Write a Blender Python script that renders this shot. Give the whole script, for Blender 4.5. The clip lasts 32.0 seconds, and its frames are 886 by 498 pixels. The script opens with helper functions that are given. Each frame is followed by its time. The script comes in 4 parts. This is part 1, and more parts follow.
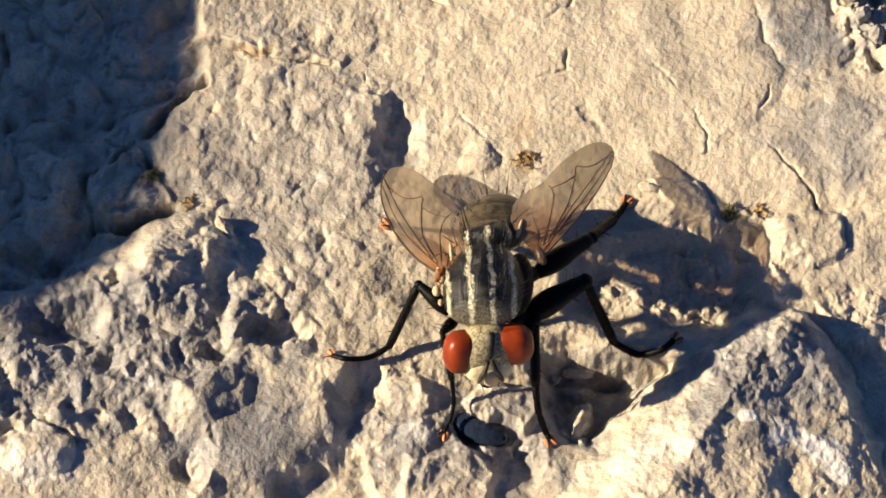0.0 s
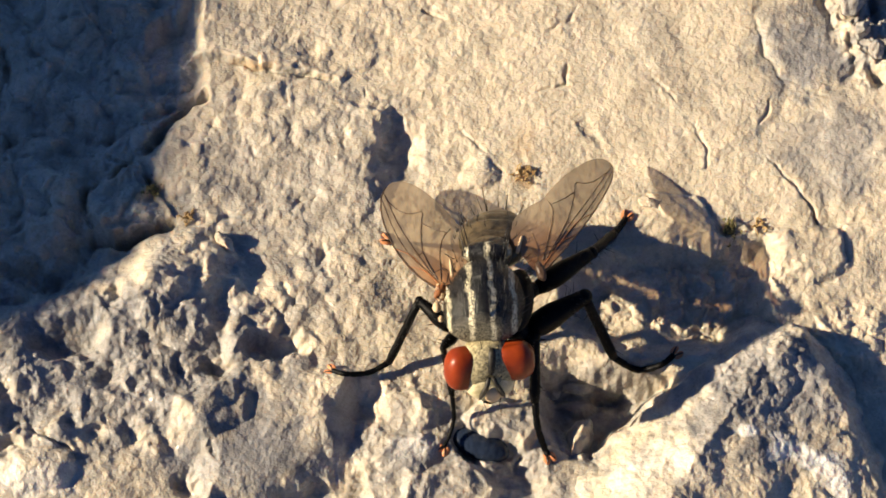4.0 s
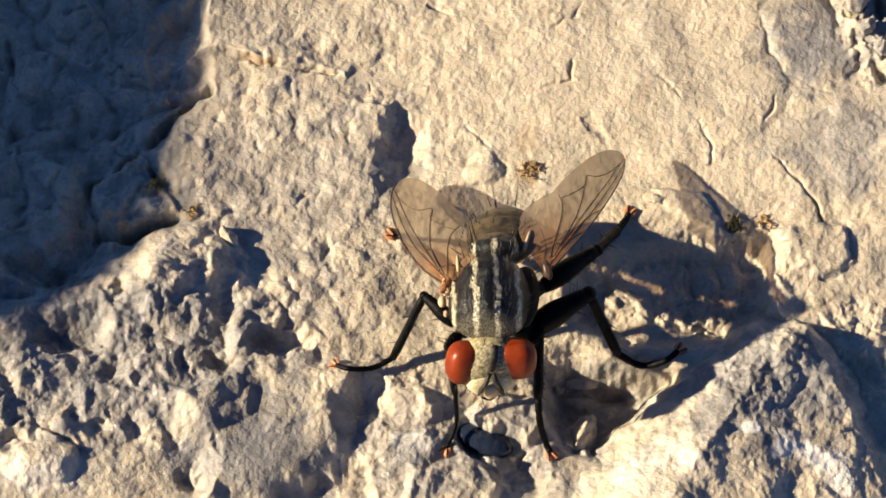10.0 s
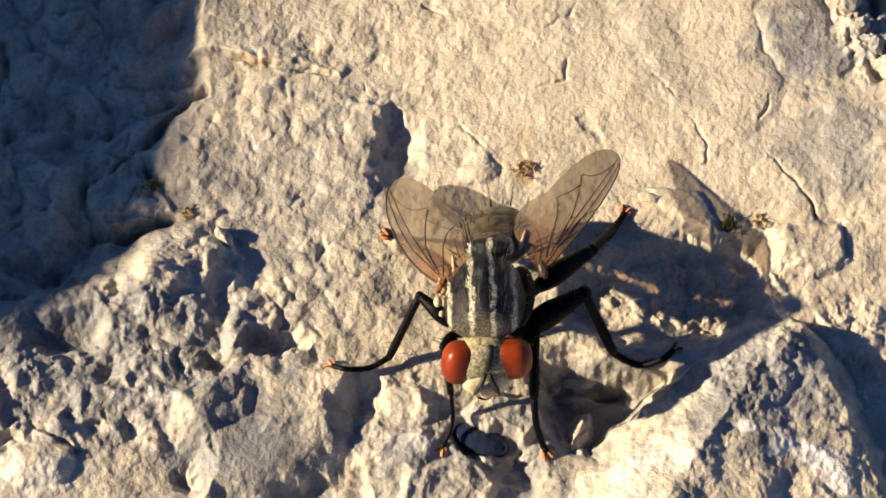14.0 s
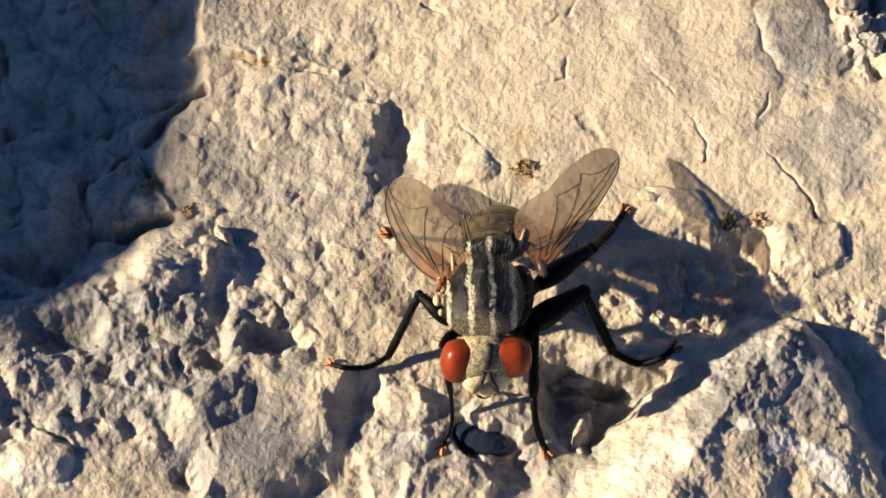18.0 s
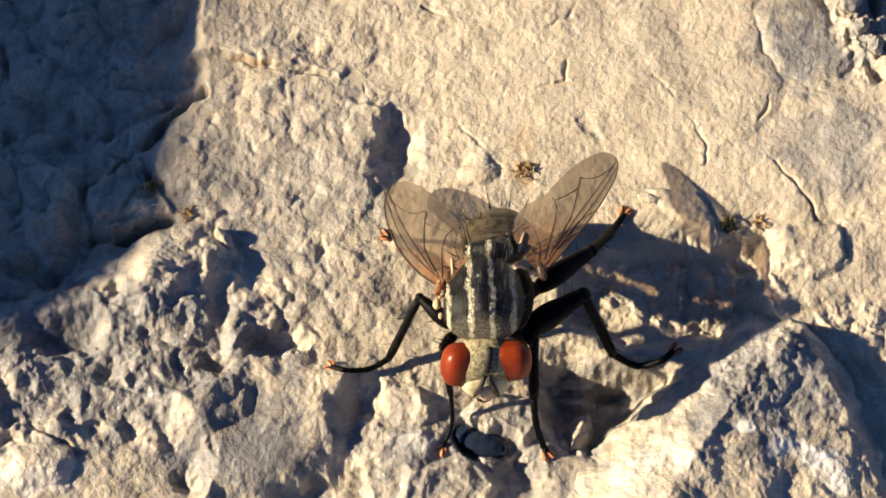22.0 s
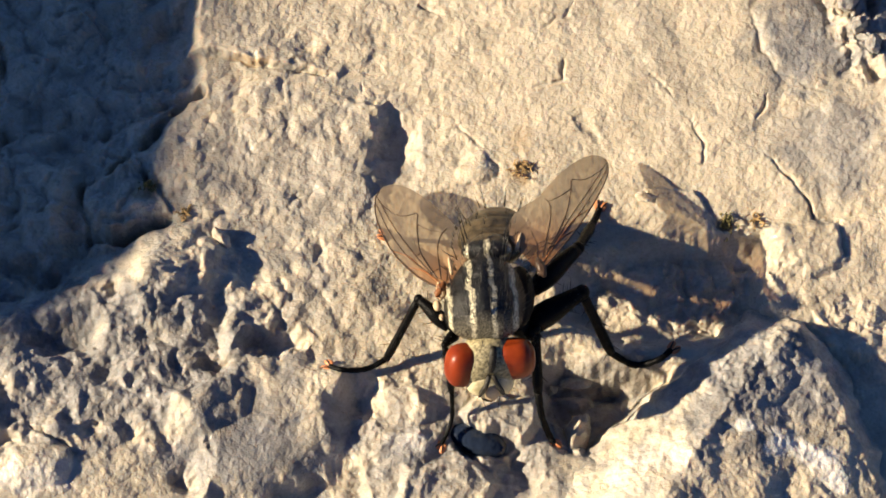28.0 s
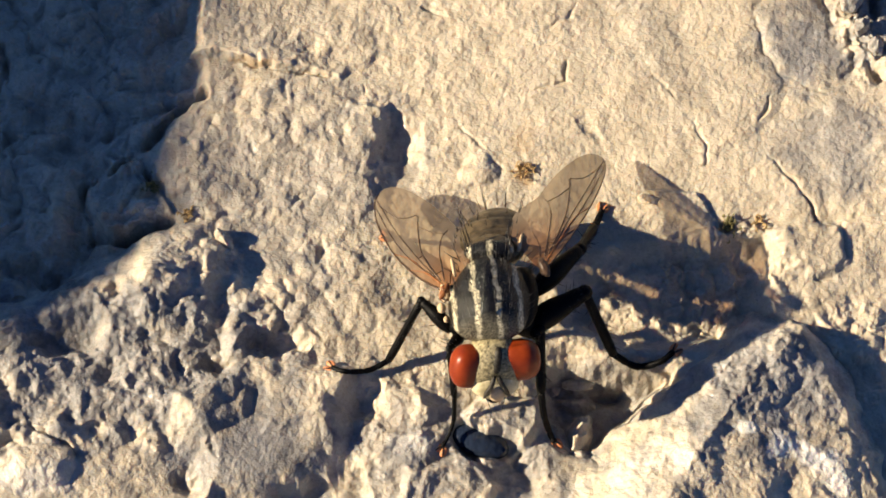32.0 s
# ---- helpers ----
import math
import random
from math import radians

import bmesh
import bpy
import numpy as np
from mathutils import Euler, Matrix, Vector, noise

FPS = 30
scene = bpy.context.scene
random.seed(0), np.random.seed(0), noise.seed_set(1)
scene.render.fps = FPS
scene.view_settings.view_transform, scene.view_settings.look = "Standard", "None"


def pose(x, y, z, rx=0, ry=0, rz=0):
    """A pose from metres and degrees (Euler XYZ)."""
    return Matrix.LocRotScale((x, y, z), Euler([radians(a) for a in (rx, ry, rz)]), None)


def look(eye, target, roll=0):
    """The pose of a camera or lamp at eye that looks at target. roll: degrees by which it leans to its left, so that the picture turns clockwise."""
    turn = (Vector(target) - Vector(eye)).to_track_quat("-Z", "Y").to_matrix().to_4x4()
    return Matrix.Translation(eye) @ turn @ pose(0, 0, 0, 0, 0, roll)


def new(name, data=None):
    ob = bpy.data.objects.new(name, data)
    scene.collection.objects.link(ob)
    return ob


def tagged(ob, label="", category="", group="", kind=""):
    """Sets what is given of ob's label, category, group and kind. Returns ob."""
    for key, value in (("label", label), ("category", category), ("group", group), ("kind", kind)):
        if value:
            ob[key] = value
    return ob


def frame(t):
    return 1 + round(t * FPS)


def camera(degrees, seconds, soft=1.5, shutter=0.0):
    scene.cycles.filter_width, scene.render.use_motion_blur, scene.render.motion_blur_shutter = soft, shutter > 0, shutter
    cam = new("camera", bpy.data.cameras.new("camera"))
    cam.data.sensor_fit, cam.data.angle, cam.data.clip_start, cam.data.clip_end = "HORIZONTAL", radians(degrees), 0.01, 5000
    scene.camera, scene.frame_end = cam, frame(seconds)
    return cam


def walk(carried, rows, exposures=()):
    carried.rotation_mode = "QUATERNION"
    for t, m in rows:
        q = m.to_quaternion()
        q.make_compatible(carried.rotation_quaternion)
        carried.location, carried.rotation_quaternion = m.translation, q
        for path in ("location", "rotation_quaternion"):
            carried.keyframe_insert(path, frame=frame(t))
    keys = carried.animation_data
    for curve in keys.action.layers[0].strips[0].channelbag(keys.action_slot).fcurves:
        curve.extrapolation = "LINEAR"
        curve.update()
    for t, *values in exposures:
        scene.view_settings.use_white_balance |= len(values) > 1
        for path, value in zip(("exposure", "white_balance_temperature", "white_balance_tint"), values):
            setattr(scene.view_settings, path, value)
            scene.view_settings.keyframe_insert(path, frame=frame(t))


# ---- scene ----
# A flesh fly on a sunlit limestone face, life size. Lengths below are in millimetres; MM turns them into metres.
MM = 0.001
ELEVATION, DISTANCE = 68.0, 118.7

cam = camera(16.0, 32.0, soft=1.7)
# the slow sway of the lens: seconds, millimetres aside and up at the fly's distance
SWAY = [(0, 0.043, -0.385), (0.5, 0.081, -0.173), (1, 0.077, -0.015), (1.5, 0.079, 0.085), (2, 0.091, 0.155), (2.5, 0.085, 0.196),
        (3, 0.069, 0.212), (3.5, 0.063, 0.202), (5.5, -0.018, 0.091), (6, -0.005, 0.062), (6.5, -0.000, 0.013), (7, -0.000, -0.016),
        (7.5, -0.000, -0.029), (8, -0.014, -0.032), (8.5, -0.063, -0.026), (9, -0.108, -0.012), (9.5, -0.123, -0.012), (10, -0.119, -0.001),
        (10.5, -0.122, 0.015), (11, -0.104, 0.030), (11.5, -0.069, 0.028), (12, -0.036, 0.017), (12.5, -0.013, 0.005), (13, 0.005, -0.003),
        (13.5, 0.031, -0.011), (14, 0.054, -0.004), (14.5, 0.063, -0.000), (16.5, 0.130, -0.089), (17, 0.128, -0.093), (17.5, 0.115, -0.084),
        (18, 0.076, -0.053), (18.5, 0.045, -0.014), (19, 0.056, -0.001), (19.5, 0.088, -0.004), (20, 0.096, -0.018), (20.5, 0.081, -0.020),
        (21, 0.074, -0.006), (21.5, 0.083, 0.006), (22, 0.070, 0.031), (22.5, 0.059, 0.056), (23, 0.059, 0.070), (23.5, 0.064, 0.091),
        (24, 0.066, 0.096), (24.5, 0.067, 0.088), (25, 0.079, 0.071), (25.5, 0.112, 0.057), (27.5, 0.162, 0.024), (28, 0.156, 0.005),
        (28.5, 0.141, 0.004), (29, 0.128, 0.019), (29.5, 0.103, 0.034), (30, 0.071, 0.052), (30.5, 0.056, 0.059), (31, 0.047, 0.061),
        (31.5, 0.061, 0.060), (32, 0.066, 0.062)]
EYE = Vector((0, -DISTANCE * math.cos(radians(ELEVATION)), DISTANCE * math.sin(radians(ELEVATION)))) * MM
UP = Vector((0, math.sin(radians(ELEVATION)), math.cos(radians(ELEVATION)))) * MM
walk(cam, [(t, look(EYE, Vector((a * MM, 0, 0)) + UP * b)) for t, a, b in SWAY])

# ---- light: a low warm sun from the side, a clear blue sky ----
SUN_EL, SUN_WAY = 24.0, 1.5
world = bpy.data.worlds.new("sky")
scene.world = world
world.use_nodes = True
sky = world.node_tree.nodes.new("ShaderNodeTexSky")
sky.sky_type, sky.sun_disc = "NISHITA", False
sky.air_density, sky.dust_density, sky.ozone_density = 1.0, 0.1, 4.0
sky.sun_elevation, sky.sun_rotation = radians(SUN_EL), radians(270 - SUN_WAY)
world.node_tree.nodes["Background"].inputs["Strength"].default_value = 0.0238
tint = world.node_tree.nodes.new("ShaderNodeMix")
tint.data_type, tint.blend_type = "RGBA", "MULTIPLY"
tint.inputs["Factor"].default_value, tint.inputs["B"].default_value = 1.0, (0.72, 0.96, 1.45, 1)
world.node_tree.links.new(sky.outputs[0], tint.inputs["A"])
world.node_tree.links.new(tint.outputs["Result"], world.node_tree.nodes["Background"].inputs["Color"])
sun = new("sun", bpy.data.lights.new("sun", "SUN"))
sun.data.energy, sun.data.angle, sun.data.color = 4.85, radians(1.0), (1.0, 0.832, 0.60)
SUN_TO = Vector((math.cos(radians(SUN_EL)) * math.cos(radians(SUN_WAY)),
                 math.cos(radians(SUN_EL)) * math.sin(radians(SUN_WAY)), -math.sin(radians(SUN_EL))))
sun.matrix_world = look(-SUN_TO, (0, 0, 0))
scene.view_settings.exposure = 1.32


# ---- materials ----
def material(name):
    m = bpy.data.materials.new(name)
    m.use_nodes = True
    nt = m.node_tree
    return m, nt, nt.nodes["Principled BSDF"]


def node(nt, kind, **inputs):
    n = nt.nodes.new(kind)
    for key, value in inputs.items():
        n.inputs[key.replace("_", " ")].default_value = value
    return n


def coords(nt):
    return nt.nodes.new("ShaderNodeTexCoord").outputs["Object"]


def grain(nt, per_mm, detail=4.0, rough=0.6, co=None):
    n = node(nt, "ShaderNodeTexNoise", Scale=per_mm * 1000, Detail=detail, Roughness=rough)
    nt.links.new(co or coords(nt), n.inputs["Vector"])
    return n.outputs["Fac"]


def ramp(nt, fac, *stops):
    r = nt.nodes.new("ShaderNodeValToRGB")
    el = r.color_ramp.elements
    while len(el) < len(stops):
        el.new(0.5)
    for e, (at, col) in zip(el, stops):
        e.position = at
        e.color = (*col, 1) if len(col) == 3 else col
    nt.links.new(fac, r.inputs["Fac"])
    return r.outputs["Color"]


def mix(nt, fac, a, b, blend="MIX"):
    m = nt.nodes.new("ShaderNodeMix")
    m.data_type, m.blend_type = "RGBA", blend
    for value, socket in ((fac, m.inputs["Factor"]), (a, m.inputs["A"]), (b, m.inputs["B"])):
        if isinstance(value, (int, float)):
            socket.default_value = value
        elif isinstance(value, tuple):
            socket.default_value = (*value, 1)
        else:
            nt.links.new(value, socket)
    return m.outputs["Result"]


def bump(nt, bsdf, height, strength, mm, under=None):
    b = node(nt, "ShaderNodeBump", Strength=strength, Distance=mm * MM)
    nt.links.new(height, b.inputs["Height"])
    if under:
        nt.links.new(under, b.inputs["Normal"])
    nt.links.new(b.outputs["Normal"], bsdf.inputs["Normal"])
    return b.outputs["Normal"]


def limestone():
    m, nt, b = material("limestone")
    big = grain(nt, 0.16, 3)
    mid = grain(nt, 0.9, 5, 0.65)
    fine = grain(nt, 7.0, 4, 0.7)
    grey = ramp(nt, mid, (0.3, (0.185, 0.177, 0.166)), (0.52, (0.268, 0.256, 0.240)), (0.75, (0.370, 0.356, 0.330)))
    tan = ramp(nt, mid, (0.28, (0.43, 0.37, 0.275)), (0.55, (0.54, 0.472, 0.358)), (0.78, (0.60, 0.53, 0.41)))
    where = ramp(nt, big, (0.28, (0.45, 0.45, 0.45)), (0.46, (1, 1, 1)))
    col = mix(nt, where, grey, tan)
    patchy = ramp(nt, grain(nt, 0.55, 3, 0.55), (0.34, (0.55, 0.55, 0.56)), (0.5, (0.95, 0.95, 0.95)), (0.66, (1.06, 1.06, 1.05)))
    col = mix(nt, 0.5, col, patchy, "MULTIPLY")
    speck = ramp(nt, fine, (0.36, (0.62, 0.60, 0.58)), (0.5, (1, 1, 1)), (0.7, (1.10, 1.09, 1.07)))
    col = mix(nt, 0.32, col, speck, "MULTIPLY")
    # calcite crust (red), ochre stain (green), grey weathering and some painted shade (blue)
    stain = nt.nodes.new("ShaderNodeVertexColor")
    stain.layer_name = "stain"
    parts = nt.nodes.new("ShaderNodeSeparateColor")
    nt.links.new(stain.outputs["Color"], parts.inputs["Color"])
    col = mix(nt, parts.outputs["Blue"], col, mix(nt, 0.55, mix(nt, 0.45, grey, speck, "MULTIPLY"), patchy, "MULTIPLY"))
    col = mix(nt, parts.outputs["Green"], col, (0.34, 0.20, 0.07))
    col = mix(nt, parts.outputs["Red"], col, mix(nt, fine, (0.62, 0.60, 0.55), (0.86, 0.84, 0.80)))
    nt.links.new(col, b.inputs["Base Color"])
    # calcite lets a little light through
    b.inputs["Subsurface Weight"].default_value = 0.75
    b.inputs["Subsurface Radius"].default_value = (1.0, 0.72, 0.5)
    b.inputs["Subsurface Scale"].default_value = 0.22 * MM
    gl = ramp(nt, grain(nt, 9.0, 2), (0.35, (0.8, 0.8, 0.8)), (0.56, (0.6, 0.6, 0.6)), (0.64, (0.2, 0.2, 0.2)))
    nt.links.new(gl, b.inputs["Roughness"])
    n1 = bump(nt, b, grain(nt, 2.6, 2, 0.45), 0.18, 0.25)
    v = node(nt, "ShaderNodeTexVoronoi", Scale=4200.0, Randomness=1.0)
    v.feature = "SMOOTH_F1"
    v.inputs["Smoothness"].default_value = 0.6
    nt.links.new(coords(nt), v.inputs["Vector"])
    n2 = bump(nt, b, v.outputs["Distance"], 0.4, -0.10, n1)
    w = node(nt, "ShaderNodeTexVoronoi", Scale=8500.0, Randomness=1.0)
    nt.links.new(coords(nt), w.inputs["Vector"])
    n3 = bump(nt, b, w.outputs["Distance"], 0.35, -0.04, n2)
    bump(nt, b, grain(nt, 13.0, 2, 0.5), 0.7, 0.04, n3)
    return m


def cuticle(name, dark, light, per_mm=3.0, rough=0.35, relief=0.03):
    m, nt, b = material(name)
    n = grain(nt, per_mm, 4)
    nt.links.new(ramp(nt, n, (0.35, dark), (0.7, light)), b.inputs["Base Color"])
    b.inputs["Roughness"].default_value = rough
    b.inputs["Specular IOR Level"].default_value = 0.3
    bump(nt, b, grain(nt, per_mm * 5, 3), 0.5, relief)
    return m


def thorax_cuticle():
    """Grey dusting with three black bands along the back."""
    m, nt, b = material("striped_cuticle")
    co = coords(nt)
    sep = nt.nodes.new("ShaderNodeSeparateXYZ")
    nt.links.new(co, sep.inputs[0])
    wob = node(nt, "ShaderNodeMath")
    wob.operation = "MULTIPLY_ADD"
    nt.links.new(grain(nt, 1.1, 3, 0.5, co), wob.inputs[0])
    wob.inputs[1].default_value = 0.00028
    # the bands jog sideways at the cross seam
    jog = node(nt, "ShaderNodeMapRange")
    nt.links.new(sep.outputs["Y"], jog.inputs["Value"])
    jog.inputs["From Min"].default_value, jog.inputs["From Max"].default_value = -0.00038, -0.00024
    jog.inputs["To Min"].default_value, jog.inputs["To Max"].default_value = -0.00005, 0.00004
    moved = node(nt, "ShaderNodeMath")
    nt.links.new(sep.outputs["X"], moved.inputs[0])
    nt.links.new(jog.outputs["Result"], moved.inputs[1])
    nt.links.new(moved.outputs[0], wob.inputs[2])
    wave = node(nt, "ShaderNodeMath")
    wave.operation = "MULTIPLY_ADD"
    nt.links.new(wob.outputs[0], wave.inputs[0])
    wave.inputs[1].default_value = 2 * math.pi / 0.00078
    wave.inputs[2].default_value = 2 * math.pi * 0.00012 / 0.00078 + math.pi
    cos = node(nt, "ShaderNodeMath")
    cos.operation = "COSINE"
    nt.links.new(wave.outputs[0], cos.inputs[0])
    frayed = node(nt, "ShaderNodeMath")
    frayed.operation = "MULTIPLY_ADD"
    nt.links.new(grain(nt, 4.0, 4, 0.7), frayed.inputs[0])
    frayed.inputs[1].default_value = 1.5
    low = node(nt, "ShaderNodeMath")
    low.operation = "SUBTRACT"
    nt.links.new(frayed.outputs[0], low.inputs[0])
    low.inputs[1].default_value = 0.80
    nt.links.new(cos.outputs[0], frayed.inputs[2])
    band = ramp(nt, low.outputs[0], (0.52, (1, 1, 1)), (0.95, (0, 0, 0)))
    front = node(nt, "ShaderNodeMapRange")
    nt.links.new(sep.outputs["Y"], front.inputs["Value"])
    front.inputs["From Min"].default_value, front.inputs["From Max"].default_value = -0.0018, -0.0012
    front.inputs["To Min"].default_value = 0.74
    band = mix(nt, 1.0, band, front.outputs["Result"], "MULTIPLY")
    # the dusting's brightest gold specks also paint in sunlit glints
    dust_glints = ramp(nt, grain(nt, 15.0, 3, 0.7), (0.38, (0.06, 0.056, 0.04)), (0.58, (0.66, 0.60, 0.42)))
    black = ramp(nt, grain(nt, 13.0, 3, 0.7), (0.44, (0.003, 0.003, 0.0035)), (0.62, (0.010, 0.0098, 0.009)), (0.74, (0.04, 0.039, 0.033)))
    nt.links.new(mix(nt, band, dust_glints, black), b.inputs["Base Color"])
    b.inputs["Roughness"].default_value = 0.22
    b.inputs["Specular IOR Level"].default_value = 0.34
    bump(nt, b, grain(nt, 13.0, 3), 0.9, 0.06)
    return m


def eye_material():
    m, nt, b = material("compound_eye")
    v = node(nt, "ShaderNodeTexVoronoi", Scale=26000.0)
    nt.links.new(coords(nt), v.inputs["Vector"])
    nt.links.new(ramp(nt, grain(nt, 1.2, 3), (0.3, (0.15, 0.019, 0.004)), (0.7, (0.25, 0.038, 0.007))), b.inputs["Base Color"])
    b.inputs["Roughness"].default_value = 0.34
    b.inputs["Specular IOR Level"].default_value = 0.25
    bump(nt, b, v.outputs["Distance"], 0.25, 0.01)
    return m


def wing_material():
    m, nt, b = material("wing_membrane")
    clear = nt.nodes.new("ShaderNodeBsdfTransparent")
    clear.inputs["Color"].default_value = (0.70, 0.62, 0.53, 1)
    n = grain(nt, 1.0, 3)
    far = nt.nodes.new("ShaderNodeVectorMath")
    far.operation = "LENGTH"
    nt.links.new(coords(nt), far.inputs[0])
    mm = node(nt, "ShaderNodeMath")
    mm.operation = "MULTIPLY"
    nt.links.new(far.outputs["Value"], mm.inputs[0])
    mm.inputs[1].default_value = 125.0
    root = ramp(nt, mm.outputs[0], (0.0, (1, 1, 1)), (0.14, (0.7, 0.7, 0.7)), (0.42, (0, 0, 0)))
    grey = ramp(nt, n, (0.3, (0.17, 0.130, 0.088)), (0.7, (0.27, 0.212, 0.148)))
    nt.links.new(mix(nt, root, grey, (0.30, 0.13, 0.05)), b.inputs["Base Color"])
    nt.links.new(mix(nt, root, (0.70, 0.63, 0.51), (0.60, 0.37, 0.20)), clear.inputs["Color"])
    b.inputs["Roughness"].default_value = 0.3
    b.inputs["Specular IOR Level"].default_value = 0.6
    bump(nt, b, grain(nt, 2.2, 3), 0.4, 0.05)
    both = nt.nodes.new("ShaderNodeMixShader")
    nt.links.new(ramp(nt, grain(nt, 0.45, 2), (0.3, (0.50,) * 3), (0.7, (0.64,) * 3)), both.inputs[0])
    nt.links.new(clear.outputs[0], both.inputs[1])
    nt.links.new(b.outputs[0], both.inputs[2])
    nt.links.new(both.outputs[0], nt.nodes["Material Output"].inputs["Surface"])
    return m


def plain(name, col, rough=0.5, per_mm=5.0):
    return cuticle(name, tuple(c * 0.75 for c in col), col, per_mm, rough, 0.01)


STONE = limestone()
THORAX = thorax_cuticle()
BLACK = cuticle("black_cuticle", (0.001, 0.001, 0.0012), (0.004, 0.0038, 0.0035), 5, 0.42)
BLACK.node_tree.nodes["Principled BSDF"].inputs["Specular IOR Level"].default_value = 0.09
ABDOMEN = cuticle("dusted_cuticle", (0.006, 0.005, 0.003), (0.105, 0.078, 0.042), 2.4, 0.30)
EYES = eye_material()
FACE = cuticle("silver_face", (0.42, 0.36, 0.20), (0.70, 0.62, 0.40), 4, 0.40)
WING = wing_material()
VEIN = plain("vein", (0.075, 0.045, 0.028), 0.4)
AMBER = plain("amber_vein", (0.24, 0.09, 0.03), 0.4)
PAD = plain("orange_pad", (0.60, 0.24, 0.10), 0.4)
PALE = plain("pale_sclerite", (0.62, 0.46, 0.28), 0.5)
HAIR = plain("bristle", (0.012, 0.011, 0.010), 0.35)


# ---- noise on arrays ----
PERM = np.random.RandomState(7).permutation(4096)


def lattice(i, j, salt):
    return PERM[(PERM[(i + 17 * salt) & 4095] + j) & 4095]


def gnoise(x, y, salt=0):
    """Gradient noise, about -0.7 to 0.7."""
    i, j = np.floor(x).astype(int), np.floor(y).astype(int)
    fx, fy = x - i, y - j
    u, v = fx * fx * fx * (fx * (fx * 6 - 15) + 10), fy * fy * fy * (fy * (fy * 6 - 15) + 10)

    def corner(a, b):
        ang = lattice(i + a, j + b, salt) * (2 * np.pi / 4096)
        return np.cos(ang) * (fx - a) + np.sin(ang) * (fy - b)
    top = corner(0, 0) * (1 - u) + corner(1, 0) * u
    return top * (1 - v) + (corner(0, 1) * (1 - u) + corner(1, 1) * u) * v


def fbm(x, y, size, octaves, salt=0, fall=0.5):
    total, amp = 0.0, 1.0
    for k in range(octaves):
        total = total + amp * gnoise(x / size + 31.7 * k, y / size - 12.3 * k, salt + k)
        size, amp = size * 0.5, amp * fall
    return total


def cells(x, y, size, salt=0):
    """Distance to the nearest and second scattered seed, in cell sizes."""
    x, y = x / size, y / size
    i, j = np.floor(x).astype(int), np.floor(y).astype(int)
    d1, d2 = np.full(x.shape, 9.0), np.full(x.shape, 9.0)
    for a in (-1, 0, 1):
        for b in (-1, 0, 1):
            h = lattice(i + a, j + b, salt)
            d = np.hypot(i + a + (h % 64) / 64 - x, j + b + (h // 64) / 64 - y)
            d2 = np.minimum(d2, np.maximum(d, d1))
            d1 = np.minimum(d1, d)
    return d1, d2


def smooth(a, b, v):
    t = np.clip((v - a) / (b - a), 0, 1)
    return t * t * (3 - 2 * t)


# ---- the rock's relief ----
STEP = 0.045
XS, YS = np.arange(-19.0, 19.01, STEP), np.arange(-12.5, 12.51, STEP)
X, Y = np.meshgrid(XS, YS)
# edges wander: features are looked up in a slightly bent plan
XW = X + 0.30 * fbm(X, Y, 1.6, 4, 11)
YW = Y + 0.30 * fbm(X, Y, 1.6, 4, 23)
XK, YK = XW + 0.32 * fbm(X, Y, 0.9, 3, 131), YW + 0.32 * fbm(X, Y, 0.9, 3, 137)
H = np.zeros_like(X)
STAIN = np.zeros((*X.shape, 3))


def line_distance(pts, closed=False):
    """Distance from the bent plan to a broken line; with closed, negative inside."""
    d, inside = np.full(X.shape, 1e9), np.zeros(X.shape, bool)
    ends = list(zip(pts, pts[1:] + pts[:1])) if closed else list(zip(pts, pts[1:]))
    for (ax, ay), (bx, by) in ends:
        vx, vy = bx - ax, by - ay
        t = np.clip(((XW - ax) * vx + (YW - ay) * vy) / (vx * vx + vy * vy), 0, 1)
        d = np.minimum(d, (XW - ax - t * vx) ** 2 + (YW - ay - t * vy) ** 2)
        if closed and ay != by:
            inside ^= ((ay > YW) != (by > YW)) & (XW < ax + (YW - ay) * vx / vy)
    d = np.sqrt(d)
    return np.where(inside, -d, d) if closed else d


def plate(pts, high, edge=0.35, tilt=(0, 0)):
    """A flake or slab that stands proud (or lies deep) inside the outline."""
    global H
    cx, cy = sum(p[0] for p in pts) / len(pts), sum(p[1] for p in pts) / len(pts)
    H = H + smooth(edge, -edge, line_distance(pts, True)) * (high + tilt[0] * (X - cx) + tilt[1] * (Y - cy))


def lump(at, rx, ry, high, turn=0.0, sharp=1.0):
    """A knob (or, with a negative height, a hollow)."""
    global H
    c, s = math.cos(radians(turn)), math.sin(radians(turn))
    px, py = (XW, YW) if high > 0 else (XK, YK)
    sharp, high = (sharp, high) if high > 0 else (sharp + 0.8, 0.66 * high)
    u, v = ((px - at[0]) * c + (py - at[1]) * s) / rx / 1.12, ((py - at[1]) * c - (px - at[0]) * s) / ry / 1.12
    H = H + high * np.clip(1 - u * u - v * v, 0, 1) ** sharp


def crack(pts, wide, deep):
    global H
    vary = np.clip(0.6 + 2.0 * fbm(X, Y, 1.9, 3, 201), 0.02, 1.4)
    H = H - deep * vary * np.exp(-(line_distance(pts) / (wide * (0.6 + 0.5 * vary))) ** 2)


